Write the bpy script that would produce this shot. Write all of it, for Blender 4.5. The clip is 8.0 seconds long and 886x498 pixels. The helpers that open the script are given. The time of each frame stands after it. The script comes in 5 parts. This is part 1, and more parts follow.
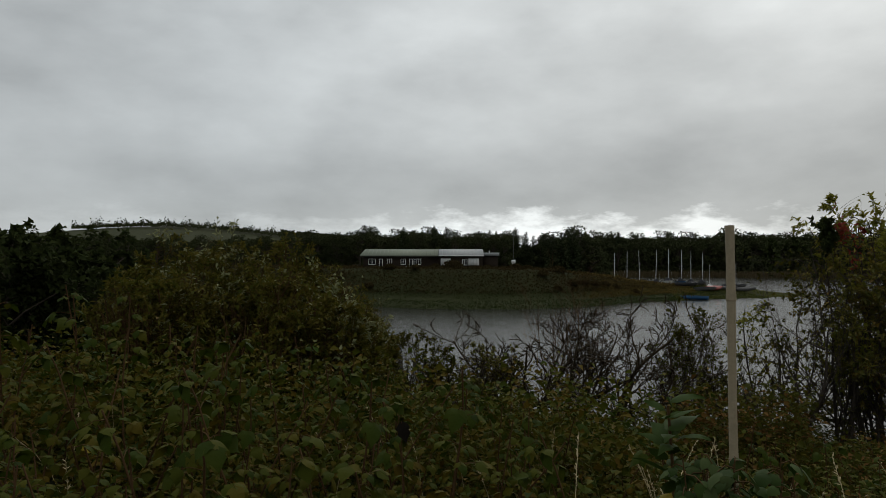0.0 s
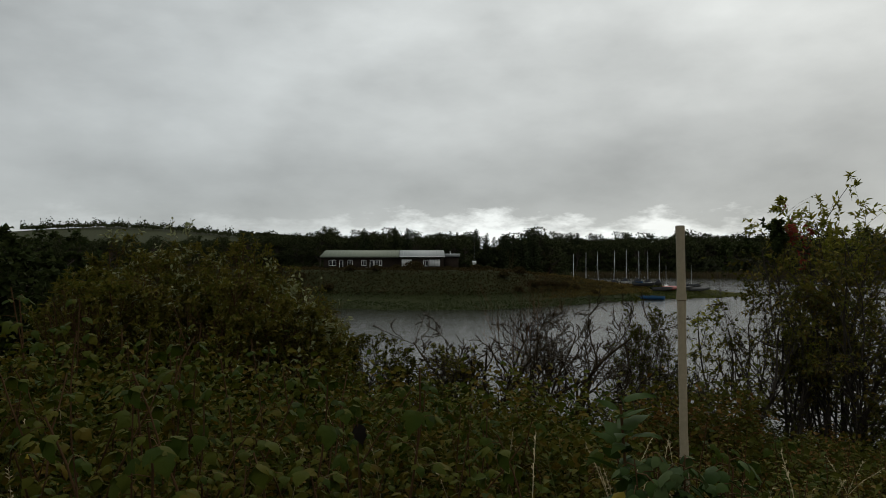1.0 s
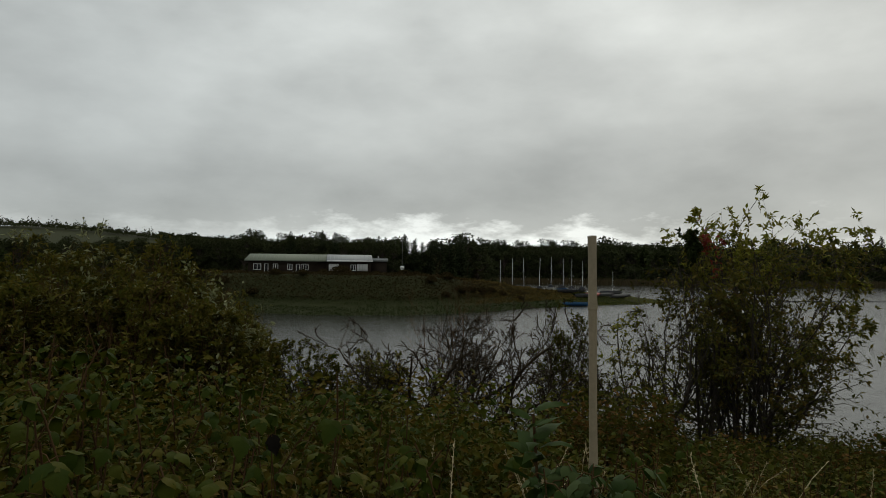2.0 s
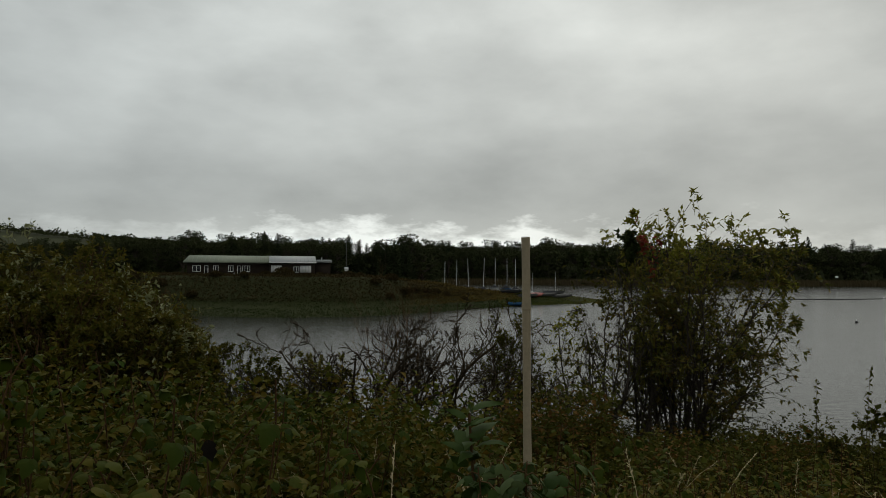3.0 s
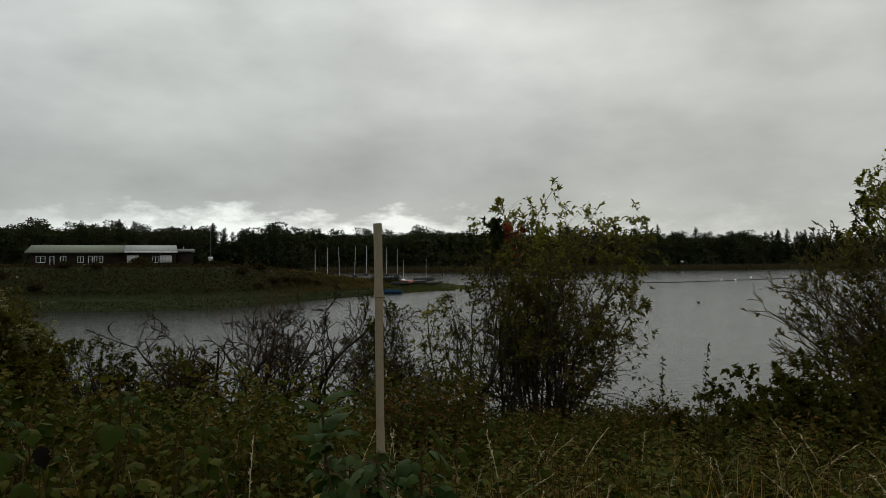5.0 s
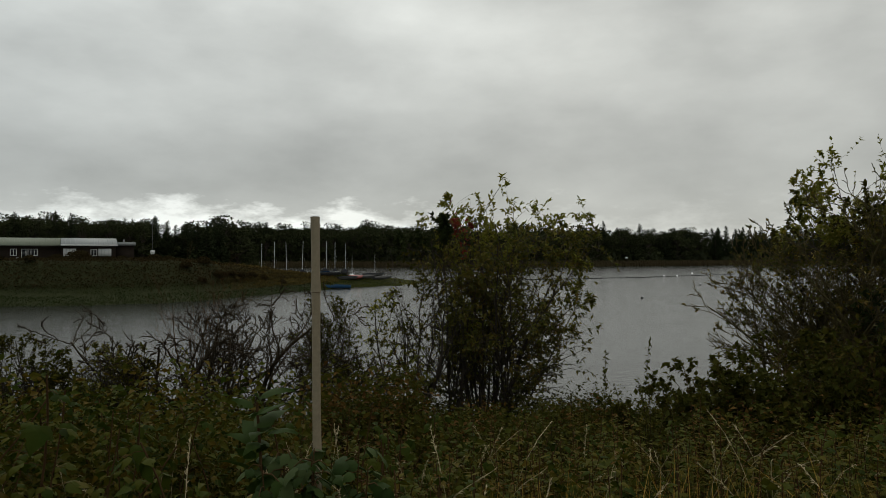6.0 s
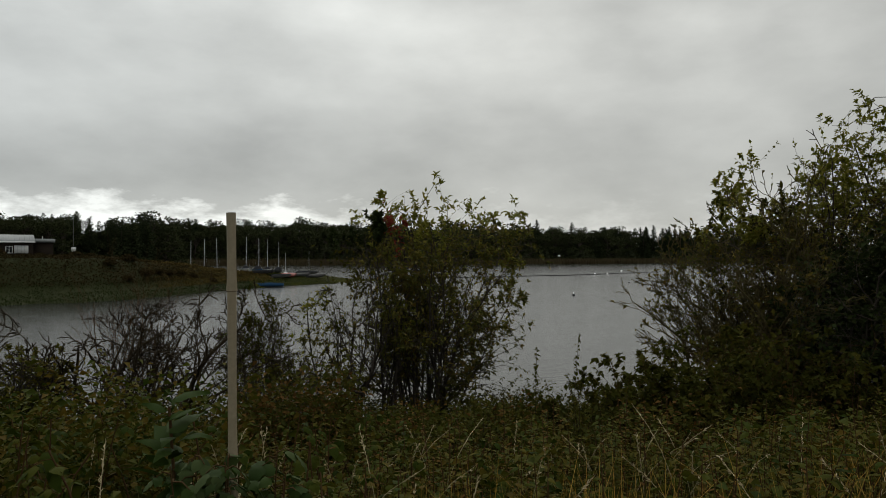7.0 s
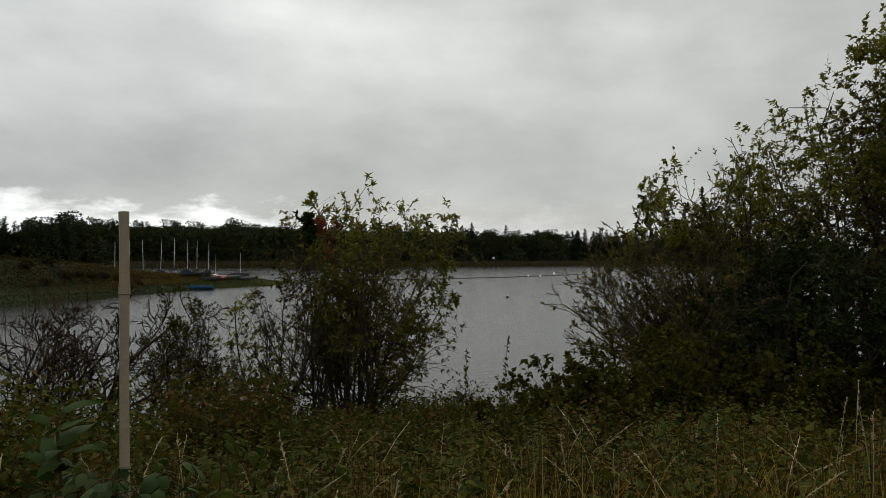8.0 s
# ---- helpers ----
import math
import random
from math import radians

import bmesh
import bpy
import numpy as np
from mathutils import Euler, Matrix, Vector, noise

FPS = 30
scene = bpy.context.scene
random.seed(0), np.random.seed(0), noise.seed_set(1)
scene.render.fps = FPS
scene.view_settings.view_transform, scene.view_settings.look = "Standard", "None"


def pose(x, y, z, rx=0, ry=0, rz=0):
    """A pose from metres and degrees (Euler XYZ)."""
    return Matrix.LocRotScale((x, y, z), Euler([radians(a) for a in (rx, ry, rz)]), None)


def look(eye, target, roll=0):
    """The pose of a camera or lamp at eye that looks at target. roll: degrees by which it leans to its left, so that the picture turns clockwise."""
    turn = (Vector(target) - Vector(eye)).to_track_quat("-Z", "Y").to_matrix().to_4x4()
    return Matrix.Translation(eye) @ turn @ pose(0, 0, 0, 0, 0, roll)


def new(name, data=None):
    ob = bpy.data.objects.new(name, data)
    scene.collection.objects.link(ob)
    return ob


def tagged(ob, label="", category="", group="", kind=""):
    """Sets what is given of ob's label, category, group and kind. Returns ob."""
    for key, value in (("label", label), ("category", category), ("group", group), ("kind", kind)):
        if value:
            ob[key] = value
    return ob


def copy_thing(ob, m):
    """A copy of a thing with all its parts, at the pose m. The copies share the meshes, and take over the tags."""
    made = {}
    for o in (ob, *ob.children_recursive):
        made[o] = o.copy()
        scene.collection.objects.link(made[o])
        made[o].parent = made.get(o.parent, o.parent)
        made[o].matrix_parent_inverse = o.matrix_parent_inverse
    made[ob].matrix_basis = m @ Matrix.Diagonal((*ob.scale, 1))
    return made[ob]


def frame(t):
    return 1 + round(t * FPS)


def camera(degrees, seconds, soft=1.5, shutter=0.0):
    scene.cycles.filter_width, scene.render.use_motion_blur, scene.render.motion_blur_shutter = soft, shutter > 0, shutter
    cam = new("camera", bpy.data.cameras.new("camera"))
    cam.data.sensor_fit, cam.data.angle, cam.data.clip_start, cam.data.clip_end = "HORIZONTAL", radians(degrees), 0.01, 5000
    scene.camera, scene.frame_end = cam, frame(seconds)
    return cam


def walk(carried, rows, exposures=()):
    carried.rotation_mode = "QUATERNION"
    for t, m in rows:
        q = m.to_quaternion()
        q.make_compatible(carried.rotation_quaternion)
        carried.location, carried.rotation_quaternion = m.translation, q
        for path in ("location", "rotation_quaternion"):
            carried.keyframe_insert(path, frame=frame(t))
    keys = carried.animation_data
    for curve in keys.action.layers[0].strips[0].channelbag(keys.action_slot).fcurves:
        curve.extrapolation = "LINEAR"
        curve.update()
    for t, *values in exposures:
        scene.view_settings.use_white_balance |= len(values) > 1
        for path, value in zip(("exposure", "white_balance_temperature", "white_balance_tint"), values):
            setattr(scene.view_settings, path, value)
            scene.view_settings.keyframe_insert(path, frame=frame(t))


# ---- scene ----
cam = camera(64.6, 8.0, soft=0.6)
PATH = [
    (0, (0.176, -0.316, 1.519), (0.175, 1.683, 1.564), 0.1),
    (0.5, (0.185, -0.309, 1.517), (0.239, 1.69, 1.565), -0.1),
    (1, (0.191, -0.304, 1.518), (0.301, 1.692, 1.566), 0.0),
    (1.5, (0.201, -0.299, 1.526), (0.413, 1.689, 1.579), 0.4),
    (2, (0.222, -0.282, 1.523), (0.535, 1.693, 1.587), 0.6),
    (3.5, (0.245, -0.293, 1.524), (0.793, 1.629, 1.582), 0.4),
    (4, (0.258, -0.289, 1.522), (0.903, 1.604, 1.563), 0.7),
    (4.5, (0.272, -0.28, 1.522), (1.013, 1.577, 1.559), 0.1),
    (6, (0.308, -0.27, 1.521), (1.252, 1.493, 1.54), 0.0),
    (6.5, (0.323, -0.261, 1.52), (1.351, 1.455, 1.534), 0.2),
    (7, (0.34, -0.264, 1.521), (1.442, 1.405, 1.534), 0.1),
    (7.5, (0.367, -0.276, 1.526), (1.557, 1.332, 1.54), 0.2),
    (8, (0.395, -0.276, 1.52), (1.646, 1.285, 1.54), 0.2),
]
# the clip's camera sets its own exposure and white balance as it turns
LEVELS = [(0, 0.0, 6500, 9), (1.5, -0.02, 6620, 7), (3.5, -0.10, 6680, 6), (4.5, -0.07, 6680, 6), (6.5, 0.0, 6680, 7), (8, 0.12, 6600, 9)]
walk(cam, [(t, look(eye, target, roll)) for t, eye, target, roll in PATH], LEVELS)

# ---------------------------------------------------------------- world and light
WATER = -4.4
SUN_AZ, SUN_EL = radians(14.0), radians(52.0)

world = bpy.data.worlds.new("overcast_sky")
scene.world = world
world.use_nodes = True


def build_sky(nt):
    n, l = nt.nodes, nt.links
    n.clear()
    out, bg = n.new("ShaderNodeOutputWorld"), n.new("ShaderNodeBackground")
    tc = n.new("ShaderNodeTexCoord")
    sep = n.new("ShaderNodeSeparateXYZ")
    l.new(tc.outputs["Generated"], sep.inputs[0])

    def m(op, a, b=None, c=None, clamp=False):
        k = n.new("ShaderNodeMath")
        k.operation, k.use_clamp = op, clamp
        for i, v in enumerate((a, b, c)):
            if v is None:
                continue
            if isinstance(v, (int, float)):
                k.inputs[i].default_value = v
            else:
                l.new(v, k.inputs[i])
        return k.outputs[0]

    up = m("MAXIMUM", sep.outputs[2], 0.0)
    # the cloud deck: broad lumps and finer ones
    def cloud(scale, detail, rough, shift, tall=2.0):
        mp = n.new("ShaderNodeMapping")
        mp.inputs["Location"].default_value = shift
        mp.inputs["Scale"].default_value = (1.0, 1.0, tall)
        l.new(tc.outputs["Generated"], mp.inputs["Vector"])
        t = n.new("ShaderNodeTexNoise")
        t.inputs["Scale"].default_value, t.inputs["Detail"].default_value = scale, detail
        t.inputs["Roughness"].default_value = rough
        l.new(mp.outputs[0], t.inputs["Vector"])
        return t.outputs[0]

    big = cloud(2.3, 3.0, 0.5, (3.1, 1.7, 0.0))
    mid = cloud(5.5, 6.0, 0.52, (7.3, 2.2, 4.0))
    lump = cloud(11.0, 5.0, 0.6, (1.3, 6.2, 2.0), 2.6)
    # brightness with height over the horizon
    ramp = n.new("ShaderNodeValToRGB")
    cr = ramp.color_ramp
    for pos, v in ((0.0, 0.52), (0.05, 0.48), (0.13, 0.44), (0.24, 0.52), (0.36, 0.62), (1.0, 0.66)):
        e = cr.elements.new(pos)
        e.color = (v, v, v, 1)
    cr.elements.remove(cr.elements[0])
    cr.elements.remove(cr.elements[-1])
    l.new(up, ramp.inputs[0])
    base = ramp.outputs[0]
    var = m("ADD", m("MULTIPLY", m("SUBTRACT", big, 0.5), 1.0), m("ADD", m("MULTIPLY", m("SUBTRACT", mid, 0.5), 0.55), m("MULTIPLY", m("SUBTRACT", lump, 0.5), 0.16)))
    lum = m("MULTIPLY", base, m("ADD", var, 1.0))
    # nearer the hidden sun the deck is brighter, away from it duller
    side = m("ADD", m("MULTIPLY", sep.outputs[0], math.sin(SUN_AZ)), m("MULTIPLY", sep.outputs[1], math.cos(SUN_AZ)))
    lum = m("MULTIPLY", lum, m("ADD", m("MULTIPLY", m("MAXIMUM", side, 0.5), 0.5), 0.565))
    # the broken gap over the horizon
    flat = m("SQRT", m("ADD", m("MULTIPLY", sep.outputs[0], sep.outputs[0]), m("MULTIPLY", sep.outputs[1], sep.outputs[1])))
    near = m("DIVIDE", m("ADD", m("MULTIPLY", sep.outputs[0], math.sin(radians(12))), m("MULTIPLY", sep.outputs[1], math.cos(radians(12)))), flat)
    az = m("MULTIPLY", m("SUBTRACT", near, 0.945), 22.0, clamp=True)
    edge = m("ADD", m("MULTIPLY", m("SUBTRACT", lump, 0.5), 0.17), m("ADD", m("MULTIPLY", az, 0.012), 0.064))
    low = m("MULTIPLY", m("SUBTRACT", edge, up), 30.0, clamp=True)
    wide = m("MULTIPLY", m("SUBTRACT", near, 0.62), 3.0, clamp=True)
    gap = m("MULTIPLY", low, m("ADD", m("MULTIPLY", az, 0.30), m("MULTIPLY", wide, 0.14)))
    lum = m("ADD", lum, gap)
    tint = n.new("ShaderNodeMix")
    tint.data_type, tint.blend_type = "RGBA", "MULTIPLY"
    tint.inputs[0].default_value = 1.0
    l.new(lum, tint.inputs[6])
    hue = n.new("ShaderNodeMix")
    hue.data_type = "RGBA"
    l.new(m("MULTIPLY", m("ADD", sep.outputs[0], 0.3), 1.1, clamp=True), hue.inputs[0])
    hue.inputs[6].default_value, hue.inputs[7].default_value = (1.03, 1.085, 1.105, 1), (1.10, 1.115, 1.09, 1)
    l.new(hue.outputs[2], tint.inputs[7])
    # a little of the clear sky's blue through thin cloud
    sky = n.new("ShaderNodeTexSky")
    sky.sky_type, sky.sun_disc = "NISHITA", False
    sky.sun_elevation, sky.sun_rotation = SUN_EL, SUN_AZ
    thin = n.new("ShaderNodeMix")
    thin.data_type = "RGBA"
    thin.inputs[0].default_value = 0.06
    dim = n.new("ShaderNodeMix")
    dim.data_type, dim.blend_type = "RGBA", "MULTIPLY"
    dim.inputs[0].default_value = 1.0
    l.new(sky.outputs[0], dim.inputs[6])
    dim.inputs[7].default_value = (0.06, 0.06, 0.06, 1)
    l.new(tint.outputs[2], thin.inputs[6])
    l.new(dim.outputs[2], thin.inputs[7])
    l.new(thin.outputs[2], bg.inputs[0])
    bg.inputs[1].default_value = 1.0
    l.new(bg.outputs[0], out.inputs[0])


build_sky(world.node_tree)

sun = new("sun", bpy.data.lights.new("sun", "SUN"))
sun.data.energy, sun.data.angle, sun.data.color = 0.75, radians(30), (1.0, 0.96, 0.9)
sun.matrix_world = look((0, 0, 0), (-math.sin(SUN_AZ), -math.cos(SUN_AZ), -math.tan(SUN_EL)))

# ---------------------------------------------------------------- materials


def material(name):
    mat = bpy.data.materials.new(name)
    mat.use_nodes = True
    nt = mat.node_tree
    bsdf = nt.nodes["Principled BSDF"]
    return mat, nt, bsdf


def ramp_node(nt, colours):
    r = nt.nodes.new("ShaderNodeValToRGB")
    els = r.color_ramp.elements
    while len(els) < len(colours):
        els.new(0.5)
    for i, c in enumerate(colours):
        els[i].position = i / max(1, len(colours) - 1)
        els[i].color = (*c, 1)
    return r


def noise_node(nt, scale, detail=4.0, rough=0.55, source="Object"):
    tc = nt.nodes.new("ShaderNodeTexCoord")
    t = nt.nodes.new("ShaderNodeTexNoise")
    t.inputs["Scale"].default_value, t.inputs["Detail"].default_value = scale, detail
    t.inputs["Roughness"].default_value = rough
    nt.links.new(tc.outputs[source], t.inputs["Vector"])
    return t


def mixed(nt, kind, fac, a, b):
    k = nt.nodes.new("ShaderNodeMix")
    k.data_type, k.blend_type = "RGBA", kind
    for i, v in ((0, fac), (6, a), (7, b)):
        if isinstance(v, (int, float)):
            k.inputs[i].default_value = v
        elif isinstance(v, tuple):
            k.inputs[i].default_value = (*v, 1)
        else:
            nt.links.new(v, k.inputs[i])
    return k.outputs[2]


def surface(name, colours, scale=4.0, rough=0.7, metal=0.0, bump=0.3, fine=30.0, spec=0.5, depth=0.01, source="Object"):
    """A worn solid surface: a broad blotch of colours, a fine grain and relief."""
    mat, nt, b = material(name)
    n1, n2 = noise_node(nt, scale, 5, source=source), noise_node(nt, fine, 6, 0.65, source=source)
    r = ramp_node(nt, colours)
    nt.links.new(n1.outputs[0], r.inputs[0])
    g = ramp_node(nt, ((0.62, 0.62, 0.62), (1.15, 1.15, 1.15)))
    nt.links.new(n2.outputs[0], g.inputs[0])
    nt.links.new(mixed(nt, "MULTIPLY", 0.8, r.outputs[0], g.outputs[0]), b.inputs["Base Color"])
    b.inputs["Roughness"].default_value, b.inputs["Metallic"].default_value = rough, metal
    b.inputs["Specular IOR Level"].default_value = spec
    if bump:
        k = nt.nodes.new("ShaderNodeBump")
        k.inputs["Strength"].default_value, k.inputs["Distance"].default_value = bump, depth
        nt.links.new(n2.outputs[0], k.inputs["Height"])
        nt.links.new(k.outputs[0], b.inputs["Normal"])
    return mat


def leafy(name, colours, gloss=0.5, through_light=0.3, patch=1.2, spec=0.3, relief=0.0):
    """Leaves: each one its own shade, drifts of shade over the plant, light shining through."""
    mat, nt, b = material(name)
    geo = nt.nodes.new("ShaderNodeNewGeometry")
    n1 = noise_node(nt, patch, 3)
    add = nt.nodes.new("ShaderNodeMath")
    add.operation = "MULTIPLY_ADD"
    nt.links.new(geo.outputs["Random Per Island"], add.inputs[0])
    add.inputs[1].default_value = 0.62
    nt.links.new(n1.outputs[0], add.inputs[2])
    sub = nt.nodes.new("ShaderNodeMath")
    sub.operation = "SUBTRACT"
    nt.links.new(add.outputs[0], sub.inputs[0])
    sub.inputs[1].default_value = 0.3
    r = ramp_node(nt, colours)
    nt.links.new(sub.outputs[0], r.inputs[0])
    n2 = noise_node(nt, 60.0, 4)
    g = ramp_node(nt, ((0.75, 0.75, 0.75), (1.2, 1.2, 1.2)))
    nt.links.new(n2.outputs[0], g.inputs[0])
    col = mixed(nt, "MULTIPLY", 0.7, r.outputs[0], g.outputs[0])
    nt.links.new(col, b.inputs["Base Color"])
    b.inputs["Roughness"].default_value, b.inputs["Specular IOR Level"].default_value = gloss, spec
    if relief:
        k = nt.nodes.new("ShaderNodeBump")
        k.inputs["Strength"].default_value, k.inputs["Distance"].default_value = relief, 0.004
        nt.links.new(n2.outputs[0], k.inputs["Height"])
        nt.links.new(k.outputs[0], b.inputs["Normal"])
    tr = nt.nodes.new("ShaderNodeBsdfTranslucent")
    nt.links.new(col, tr.inputs[0])
    mx = nt.nodes.new("ShaderNodeMixShader")
    mx.inputs[0].default_value = through_light
    nt.links.new(b.outputs[0], mx.inputs[1])
    nt.links.new(tr.outputs[0], mx.inputs[2])
    nt.links.new(mx.outputs[0], nt.nodes["Material Output"].inputs[0])
    return mat


M_BARK = surface("bark_dark", ((0.035, 0.028, 0.022), (0.075, 0.062, 0.048)), 6, 0.95, bump=0.6, fine=60, spec=0.08)
M_BARE = surface("bark_bare_twigs", ((0.022, 0.017, 0.010), (0.045, 0.034, 0.021)), 5, 0.95, bump=0.5, fine=80, spec=0.05)
M_STEM = surface("stem_russet", ((0.030, 0.017, 0.008), (0.065, 0.036, 0.016), (0.05, 0.04, 0.016)), 3, 0.85, bump=0.2, fine=90, spec=0.05)
M_TWIG = surface("bark_pale_twigs", ((0.050, 0.042, 0.018), (0.110, 0.088, 0.038)), 5, 0.9, bump=0.4, fine=80, spec=0.06)
M_STRAW = surface("straw_stalk", ((0.27, 0.21, 0.11), (0.44, 0.36, 0.20)), 4, 0.7, bump=0.2, fine=70)
M_RASP = leafy("bramble_leaf", ((0.011, 0.018, 0.002), (0.021, 0.034, 0.003), (0.043, 0.049, 0.005), (0.060, 0.054, 0.006), (0.080, 0.049, 0.006), (0.030, 0.054, 0.007)), 0.65, 0.24, 1.6, 0.05, 0.6)
M_BUSH = leafy("hedge_leaf", ((0.032, 0.042, 0.009), (0.062, 0.066, 0.012), (0.110, 0.090, 0.016), (0.115, 0.060, 0.014)), 0.6, 0.4, 1.2, 0.1)
# yellow-green leaf, its colour lightened further to stand for sky light on the tops
M_BUSHTIP = leafy("lit_yellow_leaf", ((0.075, 0.095, 0.012), (0.15, 0.15, 0.018), (0.24, 0.20, 0.045)), 0.65, 0.42, 1.2, 0.1)
M_WILLOW = leafy("willow_leaf", ((0.026, 0.032, 0.004), (0.060, 0.064, 0.008), (0.094, 0.076, 0.011), (0.12, 0.105, 0.028)), 0.7, 0.3, 1.2, 0.07)
M_DARK = leafy("dark_leaf", ((0.024, 0.028, 0.005), (0.041, 0.043, 0.006), (0.066, 0.050, 0.007)), 0.75, 0.3, 1.2, 0.04)
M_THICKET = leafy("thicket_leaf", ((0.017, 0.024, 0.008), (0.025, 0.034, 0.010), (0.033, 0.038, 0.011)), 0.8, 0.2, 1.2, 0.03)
M_RED = leafy("red_autumn_leaf", ((0.15, 0.028, 0.02), (0.22, 0.045, 0.025)), 0.6, 0.4, 1.2, 0.08)
M_GRASS = leafy("grass_blade", ((0.012, 0.018, 0.003), (0.024, 0.031, 0.005), (0.048, 0.040, 0.008), (0.105, 0.070, 0.017)), 0.7, 0.3, 1.6, 0.06)
M_BANKGREEN = leafy("bank_grass_green", ((0.016, 0.027, 0.007), (0.022, 0.035, 0.008), (0.029, 0.037, 0.009)), 0.85, 0.15, 0.2, 0.03)
M_BANKRUST = leafy("bank_grass_russet", ((0.028, 0.021, 0.009), (0.040, 0.026, 0.010), (0.030, 0.027, 0.010), (0.048, 0.031, 0.012)), 0.85, 0.15, 0.12, 0.03)
M_REED = leafy("reed_straw", ((0.05, 0.038, 0.02), (0.075, 0.058, 0.03), (0.045, 0.042, 0.018)), 0.8, 0.1, 0.05, 0.05)
M_WOOD_BROAD = leafy("woodland_leaf", ((0.027, 0.034, 0.015), (0.033, 0.039, 0.016), (0.041, 0.044, 0.017)), 0.9, 0.05, 0.08, 0.02)
M_WOOD_FIR = leafy("fir_needles", ((0.021, 0.029, 0.014), (0.028, 0.036, 0.016), (0.034, 0.040, 0.016)), 0.9, 0.05, 0.08, 0.02)
M_SHOREBUSH = leafy("sallow_leaf", ((0.044, 0.052, 0.028), (0.054, 0.062, 0.032), (0.064, 0.066, 0.034)), 0.9, 0.1, 0.08, 0.02)
M_BANKGOLD = leafy("bank_tussock_golden", ((0.060, 0.048, 0.016), (0.11, 0.075, 0.022), (0.075, 0.066, 0.020)), 0.85, 0.15, 0.2, 0.03)
M_SPIT = leafy("spit_grass_yellow_green", ((0.075, 0.085, 0.022), (0.10, 0.105, 0.028), (0.12, 0.105, 0.034)), 0.85, 0.15, 0.3, 0.03)
M_DOCK = leafy("broad_dock_leaf", ((0.013, 0.027, 0.004), (0.027, 0.047, 0.008), (0.075, 0.09, 0.04)), 0.65, 0.2, 1.2, 0.08)
M_STRAWLEAF = leafy("straw_blade", ((0.17, 0.09, 0.016), (0.34, 0.22, 0.045), (0.28, 0.13, 0.022)), 0.7, 0.3, 0.8, 0.1)
M_BROWN = leafy("dead_brown_leaf", ((0.045, 0.024, 0.007), (0.085, 0.045, 0.012), (0.13, 0.075, 0.02)), 0.8, 0.2, 1.2, 0.04)
M_PALE = leafy("pale_willow_leaf", ((0.11, 0.12, 0.05), (0.17, 0.18, 0.08), (0.22, 0.22, 0.11)), 0.55, 0.3, 1.2, 0.2)
M_YELLOW = leafy("yellowed_leaf", ((0.24, 0.18, 0.015), (0.32, 0.24, 0.02)), 0.5, 0.3)
M_DEADLEAF = leafy("withered_dark_leaf", ((0.005, 0.004, 0.003), (0.010, 0.008, 0.006)), 0.8, 0.02, 1.2, 0.05)
M_CANE = surface("weathered_bamboo", ((0.15, 0.12, 0.075), (0.27, 0.22, 0.145), (0.21, 0.18, 0.125)), 14, 0.65, bump=0.3, fine=140, depth=0.001, spec=0.3)
M_RUST = surface("cane_node_brown", ((0.12, 0.07, 0.04), (0.2, 0.13, 0.08)), 20, 0.7)
M_ROOF = surface("pale_green_roof_sheet", ((0.135, 0.155, 0.115), (0.175, 0.195, 0.15)), 0.5, 0.7, bump=0.1, fine=8, spec=0.15)
M_ROOFGREY = surface("pale_grey_roof_sheet", ((0.25, 0.265, 0.265), (0.31, 0.325, 0.32)), 0.5, 0.65, bump=0.1, fine=8, spec=0.2)
M_TIMBER = surface("dark_stained_boarding", ((0.018, 0.013, 0.010), (0.034, 0.025, 0.018)), 1.5, 0.85, bump=0.4, fine=14, spec=0.1)
M_WHITE = surface("white_paint", ((0.70, 0.71, 0.70), (0.80, 0.80, 0.79)), 1.2, 0.5, bump=0.08, fine=20)
M_GREYPAINT = surface("grey_shutter_paint", ((0.42, 0.43, 0.42), (0.50, 0.51, 0.50)), 1.2, 0.6, bump=0.1, fine=20)
M_METAL = surface("dull_aluminium", ((0.62, 0.63, 0.64), (0.74, 0.75, 0.76)), 3, 0.5, 0.15, 0.05)
M_NAVY = surface("dark_cover_cloth", ((0.010, 0.011, 0.013), (0.020, 0.021, 0.024)), 2, 0.95, bump=0.4, fine=10, spec=0.05)
M_BLACK = surface("black_rubber", ((0.012, 0.012, 0.012), (0.03, 0.03, 0.03)), 3, 0.8)
M_REDHULL = surface("faded_red_hull", ((0.20, 0.035, 0.025), (0.28, 0.06, 0.045)), 2, 0.45)
M_BLUEHULL = surface("blue_hull", ((0.022, 0.085, 0.19), (0.035, 0.12, 0.25)), 2, 0.4)
M_HULLWHITE = surface("off_white_hull", ((0.55, 0.56, 0.56), (0.68, 0.68, 0.66)), 2, 0.4)
M_GREYHULL = surface("dark_grey_hull", ((0.07, 0.07, 0.07), (0.13, 0.13, 0.13)), 2, 0.5)


def glass():
    mat, nt, b = material("window_glass")
    b.inputs["Base Color"].default_value = (0.02, 0.022, 0.024, 1)
    b.inputs["Roughness"].default_value, b.inputs["Specular IOR Level"].default_value = 0.05, 0.6
    return mat


M_GLASS = glass()


